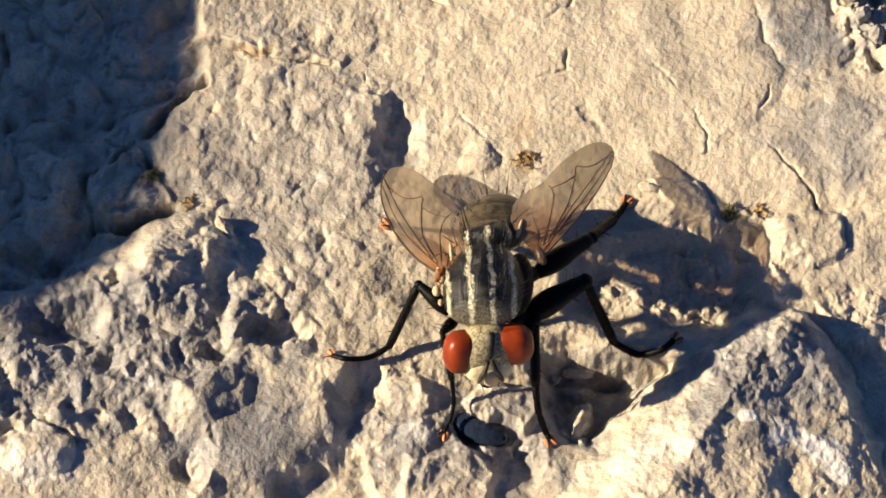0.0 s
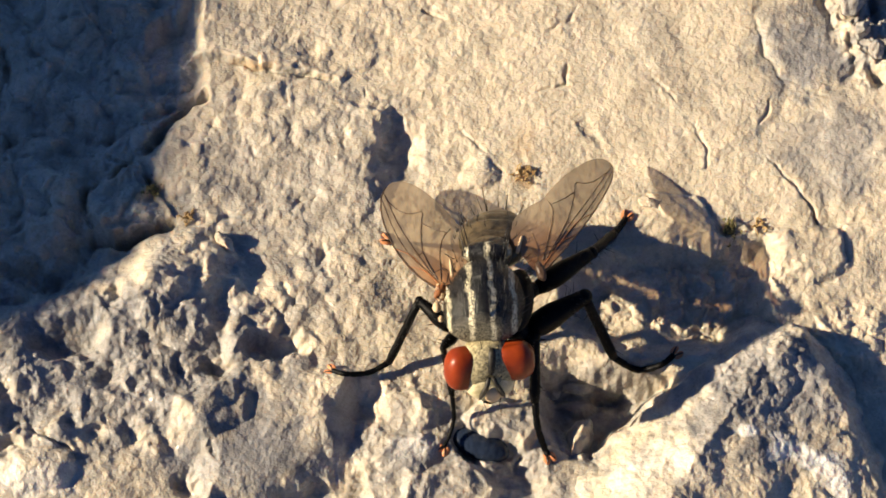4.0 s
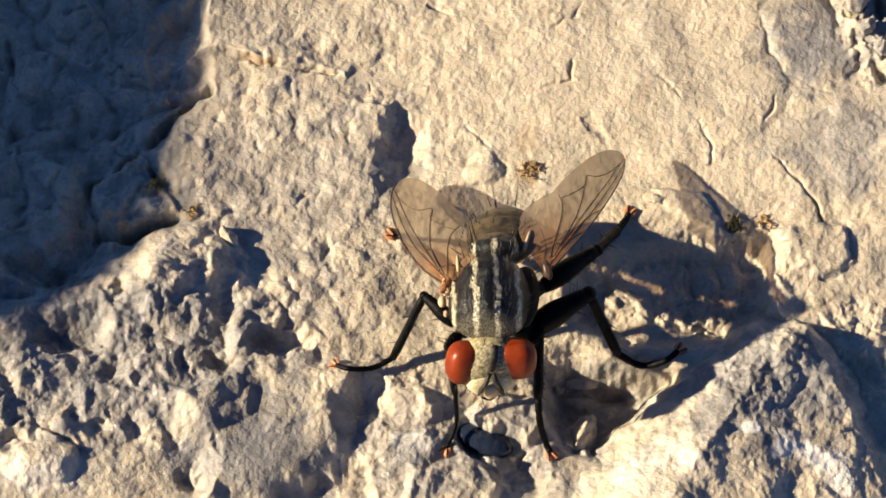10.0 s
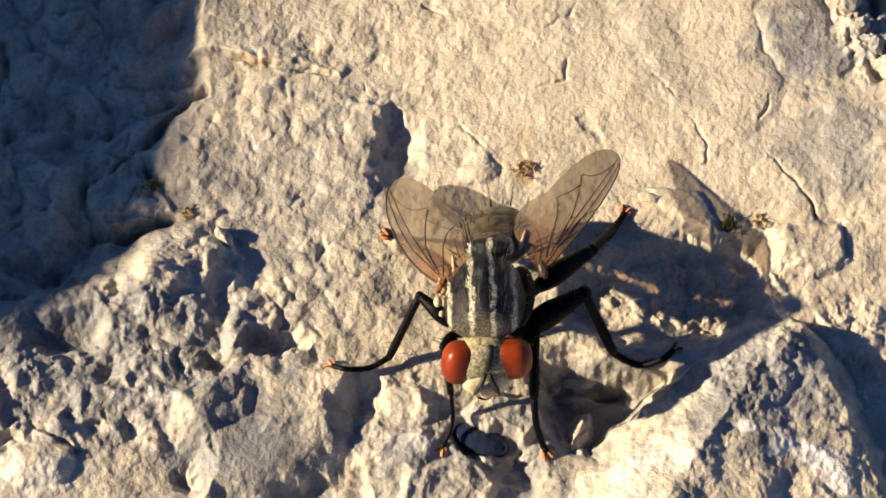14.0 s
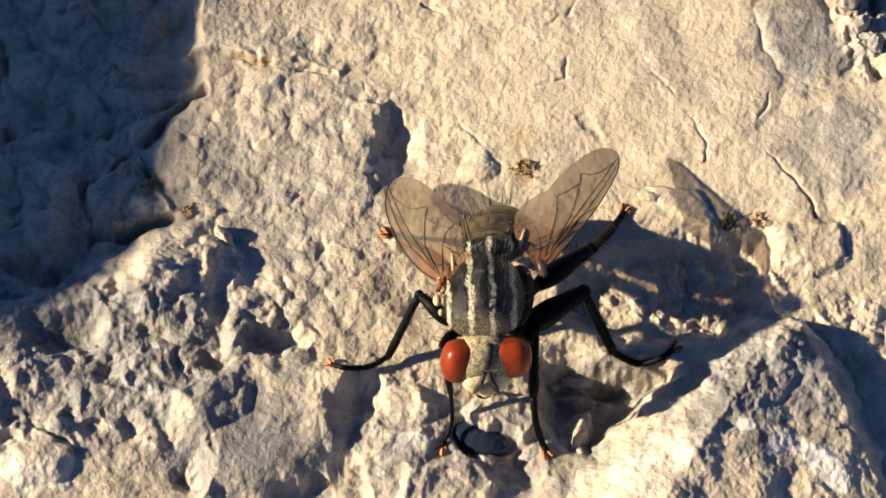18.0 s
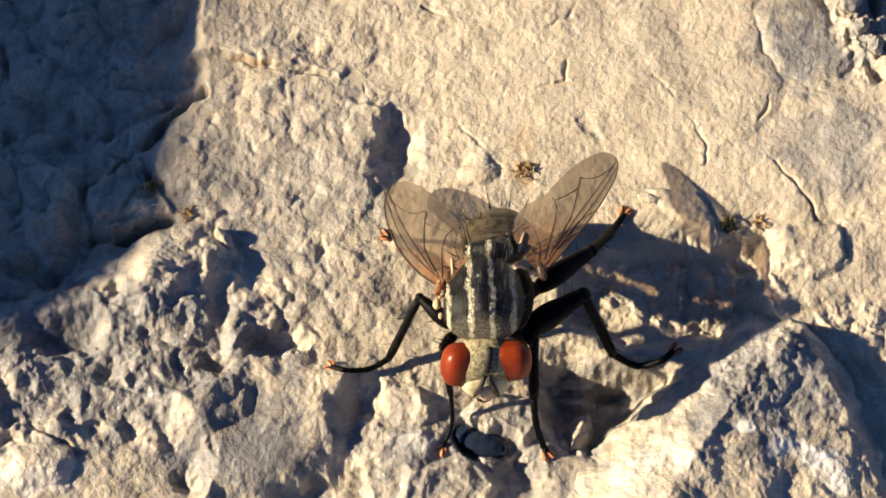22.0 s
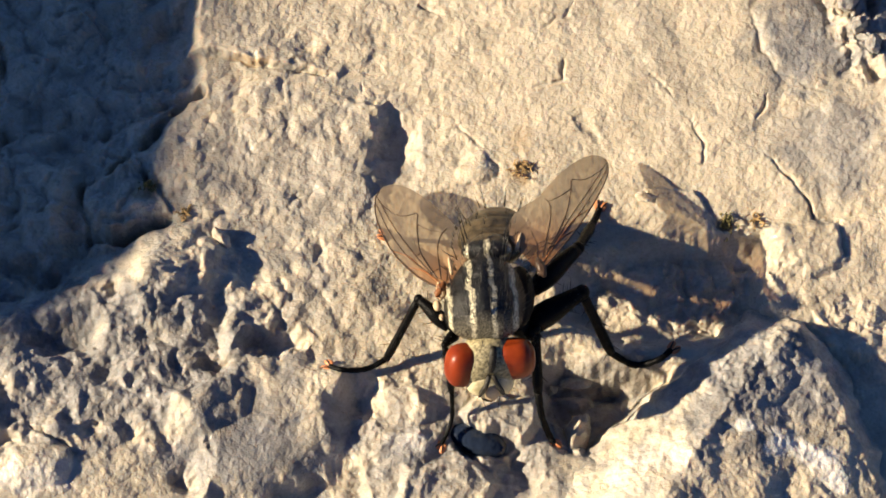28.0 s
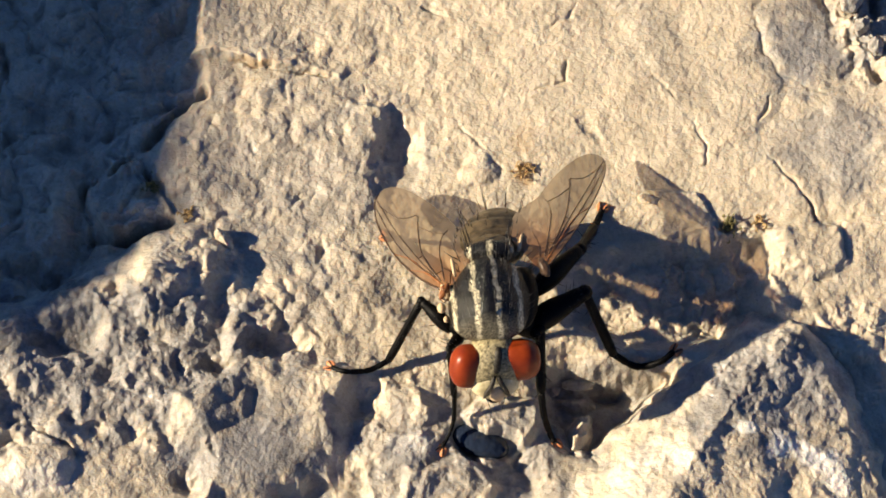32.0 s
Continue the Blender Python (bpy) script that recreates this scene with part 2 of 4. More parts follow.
def stain(channel, at, rx, ry, turn=0.0, strength=1.0, ragged=0.7):
    c, s = math.cos(radians(turn)), math.sin(radians(turn))
    u, v = ((XW - at[0]) * c + (YW - at[1]) * s) / rx, ((YW - at[1]) * c - (XW - at[0]) * s) / ry
    f = 1 - np.sqrt(u * u + v * v) + ragged * fbm(X, Y, 1.0, 4, 41 + channel)
    STAIN[:, :, channel] = np.maximum(STAIN[:, :, channel], strength * smooth(-0.1, 0.7, f))


def patch(at, rx, ry):
    """How far inside a soft oval each place is, 0 to 1."""
    return smooth(1.25, 0.6, np.hypot((XW - at[0]) / rx, (YW - at[1]) / ry))


# broad swell, then the main pieces
H += 0.25 * fbm(X, Y, 9.0, 3, 1)
H += 0.075 * np.maximum(X, -8) * smooth(-3, 3, Y)
H -= 0.05 * np.minimum(X + 3.0, 0) * smooth(-2.5, -6, Y)
LOW_LEFT = [(-20.17, 15.43), (-9.13, 15.43), (-9.61, 8.99), (-9.11, 7.06), (-11.25, 4.21), (-10.34, 1.17), (-12.84, -0.21), (-15.32, -1.80), (-19.07, -2.71)]
DIM = smooth(0.1, -0.6, line_distance(LOW_LEFT, True))
H += 0.45 * DIM * fbm(XW, YW, 4.0, 4, 151, 0.55)
# the shaded side is broken into blocks
c1, c2 = cells(XW + 0.4 * YW, YW, 2.6, 15)
H += DIM * (1.1 * np.abs(gnoise((XW + YW) / 3.1, (YW - 0.6 * XW) / 2.3, 8)) + 0.6 * np.abs(gnoise((XW + 0.6 * YW) / 1.5, (YW - 0.8 * XW) / 1.1, 9)) - 0.2 - 0.3 * c1 - 0.16 * smooth(0.16, 0.0, c2 - c1))
c1, c2 = cells(XK, YK, 1.1, 19)
H += DIM * (0.18 * (0.6 - c1) + 0.34 * fbm(XK, YK, 1.2, 4, 171, 0.58))
plate(LOW_LEFT, -0.6, 0.35, (0.03, 0.0))
plate([(-13.63, 3.32), (-11.50, 3.86), (-10.13, 1.41), (-12.46, 0.90), (-13.46, 1.87)], 0.40, 0.12)
crack([(-13.84, 3.27), (-12.78, 3.46), (-11.62, 4.09), (-11.16, 3.27)], 0.12, 0.9)
crack([(-13.84, 3.27), (-13.54, 2.10), (-13.32, 1.06), (-12.46, 0.76), (-10.34, 1.29)], 0.16, 1.0)
lump((-13.74, 0.83), 0.9, 0.6, -0.8)
lump((-14.6, -0.5), 2.4, 1.3, -1.5, 12)
crack([(-9.11, 6.82), (-10.69, 5.51), (-11.73, 4.21)], 0.13, 0.8)
crack([(-16.93, 4.68), (-16.58, 6.34), (-17.04, 8.99)], 0.12, 0.4)
lump((-13.06, 7.78), 1.0, 0.8, -0.35)
lump((-10.18, 9.96), 1.2, 0.5, -0.5)
plate([(-18.20, 4.33), (-15.62, 4.44), (-14.05, 3.03), (-14.19, 1.41), (-18.01, 0.94)], 0.35, 0.2)

# the main slab: a knobbly plate that ends in a small drop behind the fly
plate([(-9.58, 8.26), (-4.88, 7.35), (-3.13, 6.82), (-2.04, 5.75), (-2.78, 4.21), (-2.55, 2.33), (-3.07, 0.48), (-1.77, -2.71), (-5.02, -3.94), (-7.78, -2.71),
       (-8.15, -0.66), (-10.13, 1.41), (-10.96, 3.74)], 0.30, 1.1)
plate([(-4.86, 6.34), (-2.04, 5.91), (-2.33, 4.68), (-2.77, 3.27), (-2.44, 2.22), (-5.23, 2.33)], 0.14, 0.22, (0.10, 0.0))
lump((-1.65, 4.0), 1.05, 2.0, -0.75, 12)
plate([(-9.81, 8.46), (-9.11, 10.94), (-0.53, 10.94), (-0.09, 9.72), (-4.01, 7.30), (-5.53, 7.59), (-7.51, 8.07)], 0.26, 0.14, (-0.07, 0.0))
crack([(-9.69, 8.22), (-7.29, 8.00), (-5.53, 7.49), (-4.33, 7.35)], 0.07, 0.18)
lump((-5.22, 8.63), 0.6, 0.5, -0.22)
lump((-5.32, 7.54), 0.4, 0.25, -0.2)
crack([(-0.75, 10.33), (0.13, 9.84), (1.01, 9.36), (1.84, 8.85)], 0.06, 0.09)
crack([(1.84, 8.85), (3.41, 9.04), (4.95, 9.53), (5.40, 10.16)], 0.06, 0.10)
crack([(3.28, 6.46), (4.00, 6.82), (4.70, 6.94), (4.84, 7.59)], 0.06, 0.12)
crack([(0.89, 4.96), (1.59, 4.02), (2.17, 3.27)], 0.06, 0.12)
crack([(-2.91, 7.06), (-2.80, 6.22)], 0.07, 0.2)
lump((-4.44, -0.21), 0.35, 0.75, -0.32, 8)
lump((1.42, 3.27), 0.7, 0.7, 0.22)
lump((5.64, 4.80), 0.3, 0.8, -0.16, 20)

# the right-hand face: flatter plates with thin cracks
plate([(5.64, 11.19), (12.03, 11.19), (12.22, 7.54), (12.94, 6.46), (12.22, 4.68), (10.02, 3.27), (8.18, 7.06), (7.35, 8.99)], 0.07, 0.25)
crack([(8.17, 6.82), (8.81, 6.20), (9.55, 5.01), (10.04, 3.93), (10.14, 3.22)], 0.05, 0.08)
crack([(12.53, 5.99), (12.03, 4.68), (12.07, 3.62), (12.84, 2.99), (13.42, 2.29), (14.04, 0.90)], 0.05, 0.15)
plate([(12.29, 9.48), (14.67, 11.19), (15.44, 8.75), (16.42, 6.58), (14.88, 6.10), (13.80, 6.22), (12.78, 6.82)], -0.03, 0.3, (-0.12, -0.02))
# a shallow groove stands in for the soft shading between two plates
crack([(12.22, 9.23), (12.38, 7.78), (12.78, 6.77), (13.80, 6.20), (14.87, 6.06)], 0.06, 0.07)
crack([(14.56, 11.19), (14.88, 9.96), (15.27, 8.87), (16.08, 7.54), (16.68, 6.58)], 0.22, 0.6)
crack([(16.41, 10.70), (16.74, 9.48), (16.92, 7.78)], 0.18, 0.5)
plate([(14.86, 5.75), (17.72, 6.58), (17.39, 0.48), (14.85, 0.94), (14.42, 3.27)], 0.12, 0.4)
plate([(12.49, 0.48), (13.79, 0.94), (14.83, 0.48), (15.13, -0.89), (13.90, -1.39), (12.64, -1.12)], 0.2, 0.2)
crack([(14.84, 0.67), (15.16, -0.66), (14.53, -1.46), (13.89, -1.44)], 0.08, 0.2)
crack([(7.84, 1.99), (8.48, 2.22), (9.34, 2.06)], 0.06, 0.12)
plate([(7.84, 2.10), (9.55, 2.10), (10.78, 0.48), (9.92, 0.25), (8.67, 1.17)], 0.18, 0.08)
lump((10.79, 0.67), 0.5, 0.35, -0.25)
plate([(12.31, 0.37), (17.41, 0.94), (17.09, -4.95), (12.95, -3.83), (12.11, -2.71)], 0.45, 0.3)
# broken hollow beyond the fly, where its shadow falls
plate([(8.85, -0.21), (10.78, 0.37), (11.83, 0.02), (11.94, -2.71), (10.02, -3.38), (8.35, -2.71)], -0.35, 0.3)
plate([(4.80, -0.66), (8.85, 0.02), (11.94, 0.02), (11.93, -2.93), (10.01, -3.61), (6.85, -3.83), (4.77, -2.71)], -0.85, 0.5)
lump((7.45, -0.89), 0.5, 0.35, 0.2)

# left mound and the pitted ground before it
lump((-10.05, -1.12), 2.4, 2.0, 1.1, 20, 1.2)
lump((-12.13, -2.26), 2.6, 1.3, 0.5, 15)
lump((-8.23, -1.80), 0.45, 1.7, -0.4, -6)
lump((-13.77, -3.38), 1.8, 0.9, -1.5, 10)
lump((-12.04, -1.80), 0.4, 0.5, -0.5)
lump((-9.59, -2.37), 0.55, 0.35, -0.4)
plate([(-19.07, -2.71), (-13.32, -4.06), (-8.05, -4.50), (-4.69, -4.72), (-4.60, -11.27), (-18.55, -11.27)], -0.25, 1.2)
lump((-6.18, -3.79), 1.35, 0.6, -1.3, 4, 0.5)
lump((-7.55, -3.61), 0.6, 0.8, 0.45)
lump((-8.36, -4.72), 0.8, 0.3, -0.5, 10)
lump((-9.68, -4.72), 0.35, 0.4, -0.4)
lump((-11.17, -5.39), 0.4, 0.4, -0.4)
lump((-12.87, -7.26), 0.7, 0.45, -0.45, 20)
lump((-15.66, -7.59), 0.4, 0.35, -0.5)
lump((-15.70, -6.83), 0.45, 0.25, -0.3)
lump((-11.10, -7.26), 0.9, 0.4, -0.4, -30)
lump((-9.38, -9.12), 0.5, 0.55, -0.6)
lump((-14.78, -8.68), 1.4, 0.7, 0.35)
crack([(-14.85, -7.15), (-13.99, -7.81), (-13.45, -8.25)], 0.06, 0.2)

# the front slab, with a drop on its sunless side
plate([(-9.89, -6.17), (-7.63, -4.72), (-4.70, -4.61), (-3.02, -4.72), (-1.96, -5.61), (-3.01, -5.61), (-3.84, -6.28), (-4.02, -8.03), (-5.45, -9.33), (-8.94, -9.98), (-8.59, -8.03)],
      0.55, 0.7, (-0.02, -0.03))
plate([(-6.58, -4.95), (-3.02, -4.84), (-3.32, -5.61), (-4.05, -6.28), (-4.14, -7.15), (-6.32, -7.15)], 0.22, 0.4)
plate([(-9.89, -6.10), (-7.62, -5.12), (-6.98, -5.61), (-7.16, -6.83), (-8.81, -7.48), (-9.14, -6.72)], 0.18, 0.22)
lump((-8.38, -8.03), 0.2, 0.5, -0.25, 10)
lump((-2.90, -5.94), 0.9, 1.1, -0.75)
plate([(-6.27, -9.50), (-4.63, -9.12), (-2.98, -9.12), (-1.72, -11.27), (-6.44, -11.27)], -0.6, 0.2)
lump((-3.39, -8.79), 0.6, 0.6, -0.5)
lump((-1.43, -7.92), 1.0, 0.8, 0.3, 0, 0.8)
lump((-3.82, -7.37), 0.5, 0.9, 0.2)
lump((-1.13, -6.28), 1.0, 0.7, 0.3)
plate([(0.75, -6.61), (1.59, -5.94), (3.67, -5.94), (3.45, -7.15), (2.51, -8.46), (1.57, -8.46)], 0.55, 0.16)
lump((1.62, -7.70), 1.3, 0.75, -1.7, -18, 0.2)
plate([(-1.32, -8.68), (1.16, -8.25), (1.98, -9.33), (1.56, -11.27), (-1.72, -11.27)], 0.35, 0.2)
lump((2.92, -8.68), 1.0, 1.2, -0.8, 10)
plate([(4.29, -6.61), (4.91, -6.83), (5.42, -7.59), (5.10, -8.03), (4.38, -7.48)], 0.3, 0.1)
lump((4.93, -5.61), 0.9, 0.3, 0.25)
crack([(3.69, -4.95), (6.19, -5.39), (8.50, -4.95)], 0.35, 0.35)
lump((5.16, -4.50), 1.1, 0.25, 0.25)

plate([(3.73, -4.77), (6.21, -4.59), (8.51, -4.72), (7.84, -6.17), (5.75, -6.83), (3.92, -6.61)], -0.35, 0.45)

plate([(4.82, -5.83), (6.61, -5.21), (8.40, -4.90), (8.60, -5.39), (6.79, -6.67), (5.94, -7.70), (5.21, -7.59)], -0.2, 0.3)
# a smooth basin in the lee of the knob, under a thin ledge
plate([(3.4, -4.45), (5.0, -4.35), (6.6, -4.75), (8.2, -4.95), (8.0, -6.2), (7.2, -7.0), (5.9, -7.9), (4.7, -7.7), (4.1, -6.9)], -1.25, 0.6)
crack([(3.7, -5.1), (5.2, -5.25), (6.6, -5.15), (7.6, -4.8)], 0.16, 0.35)

# finer relief, by region
KNOBS = patch((-6.09, 2.57), 6.0, 6.5) + 0.8 * patch((-11.43, -4.06), 7.0, 4.5) + 0.5 * DIM
KNOBS = np.clip(KNOBS * (0.9 + 0.7 * fbm(X, Y, 2.5, 3, 95)) + 0.15 + 0.35 * fbm(X, Y, 4.0, 2, 90), 0, 1.4)


def puffs(size, salt):
    """Rounded knobs with narrow creases between them."""
    return np.sqrt(gnoise(XW / size, YW / size, salt) ** 2 + 0.012) - 0.2


KNOBS = KNOBS * (1 - 0.85 * patch((-6.73, -7.59), 3.3, 2.0)) * (1 - 0.8 * patch((5.0, -7.0), 2.2, 1.5))
# heavier lumps with deep gaps on the pitted ground and the mound
LUMPY = np.clip(patch((-12.6, -5.6), 5.6, 3.6) + 0.7 * patch((-9.9, -2.0), 3.0, 2.2) + 0.5 * patch((-6.2, -3.9), 2.6, 1.0), 0, 1)
for size, high, salt in ((2.3, 0.55, 231), (1.2, 0.30, 233), (0.7, 0.14, 237)):
    g1, g2 = cells(XW + 0.25 * YW, YW, size, salt)
    H += LUMPY * high * (np.sqrt(np.clip(1.0 - 1.1 * g1 * g1, 0, 1)) - 0.62 + 0.5 * fbm(XW, YW, 1.6 * size, 2, salt + 1))
H += KNOBS * (0.05 * puffs(1.6, 3) + 0.05 * gnoise(XW / 0.5, YW / 0.5, 12))
# rounded grains of three sizes, thicker on some spots than on others
for size, high, salt in ((1.15, 0.24, 211), (0.6, 0.15, 213), (0.32, 0.05, 217)):
    g1, g2 = cells(XW, YW, size, salt)
    H += KNOBS * high * np.clip(0.65 + 1.6 * fbm(X, Y, 2.2 * size, 2, salt + 1), 0, 1.5) * (np.sqrt(np.clip(1.0 - 1.15 * g1 * g1, 0, 1)) - 0.6)
d1, d2 = cells(XK, YK, 0.8, 3)
H += 0.05 * KNOBS * (0.75 - d1 ** 1.5) + 0.02 * (0.6 - cells(XK, YK, 0.33, 5)[0])
ROUGH = 0.6 + 1.1 * patch((-13.30, -4.50), 6.5, 4.0) + 0.9 * patch((0.33, -7.37), 5.0, 3.0) + 0.8 * patch((10.51, -1.35), 3.0, 2.5)
ROUGH = ROUGH * (1 - 0.8 * patch((-6.73, -7.59), 3.3, 2.0)) * (1 - 0.6 * patch((5.0, -7.0), 2.2, 1.5)) * (1 - 0.55 * patch((8.0, 6.0), 7, 6)) * (1 - 0.45 * patch((-5.66, 2.57), 5.5, 6))
H += 0.15 * ROUGH * fbm(XW, YW, 1.4, 3, 71) + 0.065 * ROUGH * fbm(XW, YW, 0.55, 4, 81, 0.5)

RUBBLE = 0.85 * patch((10.72, -1.35), 2.4, 2.4) + 0.45 * patch((15.23, -4.50), 2.5, 2.5) + 0.2 * patch((6.40, -5.39), 2.6, 1.2) + 0.9 * patch((16.21, 8.99), 1.3, 2.6) + 0.6 * patch((7.75, -1.35), 2.4, 1.6)
# sand-fine grains all over
GRAINS = 0.020 * np.sqrt(np.clip(1.0 - 1.1 * cells(XW, YW, 0.24, 241)[0] ** 2, 0, 1)) * np.clip(0.8 + 1.4 * fbm(X, Y, 1.6, 2, 243), 0.15, 1.6)
H += GRAINS
e1, e2 = cells(XK, YK, 0.75, 33)
f1, f2 = cells(XK, YK, 0.34, 35)
H += RUBBLE * (0.42 * (0.5 - e1) - 0.03 * smooth(0.16, 0.0, e2 - e1) + 0.10 * (0.5 - f1) + 0.3 * fbm(XK, YK, 0.9, 4, 191, 0.6))
stain(0, (-14.75, -9.12), 2.4, 0.9, 0, 0.4)
stain(0, (-1.37, -7.85), 1.0, 0.7, 0, 0.35)
stain(1, (3.14, 3.03), 0.5, 0.5, 0, 0.6)
stain(1, (10.79, 0.76), 0.4, 0.4, 0, 0.5)
stain(1, (-11.14, 2.92), 0.4, 0.9, -40, 0.5)
stain(1, (-7.50, 8.02), 1.8, 0.15, -6, 0.5)
stain(1, (3.04, 4.44), 0.6, 1.0, 0, 0.25)
stain(2, (-12.67, -4.50), 9.0, 4.8, 0, 1.0)
# grey painted in for the shadow right of the head, along the ledge
stain(2, (6.19, -5.61), 3.5, 1.6, 0, 0.7)
stain(2, (14.08, 7.78), 2.4, 2.8, 0, 1.0)
stain(2, (16.54, 8.99), 1.6, 2.6, 0, 0.95)
stain(2, (15.0, 3.8), 2.8, 2.8, 0, 0.75)
stain(2, (-6.0, 2.80), 6.0, 5.0, 0, 0.60)
stain(2, (1.37, -8.03), 6.5, 2.3, 0, 0.85)
stain(2, (-7.2, -8.0), 4.4, 2.4, 0, 1.0)


PIECE = np.zeros((X.shape[0] - 1, X.shape[1] - 1), int)


def sheet(name, z, keep=None, piece=None):
    """A mesh of the grid at the heights z, where keep holds, with the stain layer."""
    ny, nx = z.shape
    index = np.arange(nx * ny).reshape(ny, nx)
    quads = np.stack([index[:-1, :-1], index[:-1, 1:], index[1:, 1:], index[1:, :-1]], -1).reshape(-1, 4)
    used = np.ones(nx * ny, bool)
    if keep is not None:
        k = keep.ravel()
        quads = quads[k[quads].any(1)]
        used = np.zeros(nx * ny, bool)
        used[quads.ravel()] = True
    if piece is not None:
        quads = quads[PIECE.ravel() == piece]
        used = np.zeros(nx * ny, bool)
        used[quads.ravel()] = True
    renum = np.cumsum(used) - 1
    co = np.stack([X.ravel(), Y.ravel(), z.ravel()], -1)[used] * MM
    quads = renum[quads]
    me = bpy.data.meshes.new(name)
    me.vertices.add(len(co))
    me.vertices.foreach_set("co", co.ravel())
    me.loops.add(quads.size)
    me.loops.foreach_set("vertex_index", quads.ravel().astype(np.int32))
    me.polygons.add(len(quads))
    me.polygons.foreach_set("loop_start", np.arange(0, quads.size, 4, dtype=np.int32))
    me.polygons.foreach_set("use_smooth", np.ones(len(quads), bool))
    me.update(calc_edges=True)
    lay = me.color_attributes.new("stain", "FLOAT_COLOR", "POINT")
    rgba = np.ones((len(co), 4))
    rgba[:, :3] = STAIN.reshape(-1, 3)[used]
    lay.data.foreach_set("color", rgba.ravel().astype(np.float32))
    me.materials.append(STONE)
    return new(name, me)


ROCK = H
# the outcrop: rough faces that meet in a crest
def side(a, b):
    """Distance to the left of the line from a to b."""
    l = math.hypot(b[0] - a[0], b[1] - a[1])
    return ((b[0] - a[0]) * (YW - a[1]) - (b[1] - a[1]) * (XW - a[0])) / l


PEAK = (10.84, -4.42)
OUT = 3.0 * side((10.60, -3.57), (6.98, -6.71))
OUT = np.minimum(OUT, 0.8 * side((7.41, -6.34), (4.45, -10.19)) + 0.1)
OUT = np.minimum(OUT, 0.48 * side((9.56, -7.26), (7.12, -10.19)) + 1.75)
OUT = np.minimum(OUT, 0.95 * side((17.39, -5.60), (13.72, -3.18)) + 0.8)
OUT = np.minimum(OUT, 1.25 * side((13.93, -3.23), (10.36, -3.58)) + 0.9)
OUT = np.minimum(OUT, 2.15 - 0.19 * (XW - PEAK[0]) + 0.10 * (YW - PEAK[1]))
EAST = np.maximum(side((13.43, -4.09), (15.52, -8.63)), 0)
OUT = OUT - 1.0 * EAST
OUT = OUT + 0.25 * fbm(XW, YW, 1.5, 5, 5, 0.52) + 0.13 * patch((11.26, -4.79), 2.6, 2.2) * fbm(XW, YW, 0.6, 3, 57, 0.6) + 0.10 * (np.sqrt(np.clip(1.0 - cells(XW, YW, 0.5, 9)[0] ** 2, 0, 1)) - 0.6) * np.clip(0.7 + 2 * fbm(X, Y, 2.0, 2, 59), 0, 1.6) + 1.6 * GRAINS
OUTCROP = np.maximum(OUT, -6.0)


def ground(x, y):
    """The height of the rock at a place."""
    i = np.clip((x - XS[0]) / STEP, 0, len(XS) - 2)
    j = np.clip((y - YS[0]) / STEP, 0, len(YS) - 2)
    a, b = int(i), int(j)
    top = np.maximum(ROCK, OUTCROP)
    u, v = i - a, j - b
    return float((top[b, a] * (1 - u) + top[b, a + 1] * u) * (1 - v) + (top[b + 1, a] * (1 - u) + top[b + 1, a + 1] * u) * v)


def own(pts, number):
    """Marks the piece of the face inside an outline as one that could be prised off."""
    PIECE[line_distance(pts, True)[:-1, :-1] < 0] = number


own([(-9.58, 8.26), (-4.88, 7.35), (-2.04, 5.87), (-2.76, 2.33), (-3.07, 0.48), (-0.51, -2.71), (-5.02, -4.01), (-7.78, -2.93), (-8.26, -0.66), (-10.12, 1.17), (-11.07, 3.74)], 1)
own([(-9.81, 8.46), (-9.25, 11.93), (-0.64, 11.93), (1.01, 9.36), (1.88, 8.85), (-3.13, 7.06), (-5.53, 7.54), (-7.50, 8.02)], 2)
own([(8.17, 6.82), (7.35, 8.99), (5.65, 11.93), (12.16, 11.93), (12.34, 7.78), (12.94, 6.46), (12.00, 4.68), (12.07, 3.62), (10.14, 3.22), (9.55, 5.01)], 3)
own([(12.27, 8.99), (13.60, 11.93), (14.70, 11.93), (15.27, 8.87), (16.64, 6.58), (14.87, 6.06), (13.80, 6.20), (12.78, 6.77)], 4)
own([(12.53, 5.99), (14.87, 5.87), (14.53, 3.27), (15.06, 0.71), (14.00, 0.90), (13.42, 2.29), (12.84, 2.99), (12.07, 3.62), (12.03, 4.68)], 5)
own([(12.49, 0.48), (13.79, 0.94), (14.83, 0.48), (15.13, -0.89), (13.90, -1.39), (12.64, -1.12)], 6)
own([(-13.74, 3.32), (-11.50, 3.97), (-10.13, 1.41), (-12.46, 0.85), (-13.53, 1.87)], 7)
own([(-12.42, -0.21), (-10.33, 0.94), (-8.50, 0.25), (-8.21, -2.48), (-9.56, -3.16), (-11.89, -2.93)], 8)
own([(-9.89, -6.10), (-7.63, -4.72), (-4.70, -4.61), (-3.02, -4.72), (-3.84, -6.28), (-4.02, -8.03), (-5.45, -9.33), (-7.93, -9.33), (-8.59, -7.81)], 9)
own([(0.75, -6.61), (1.59, -5.94), (3.67, -5.94), (3.45, -7.15), (2.51, -8.46), (1.57, -8.25)], 10)


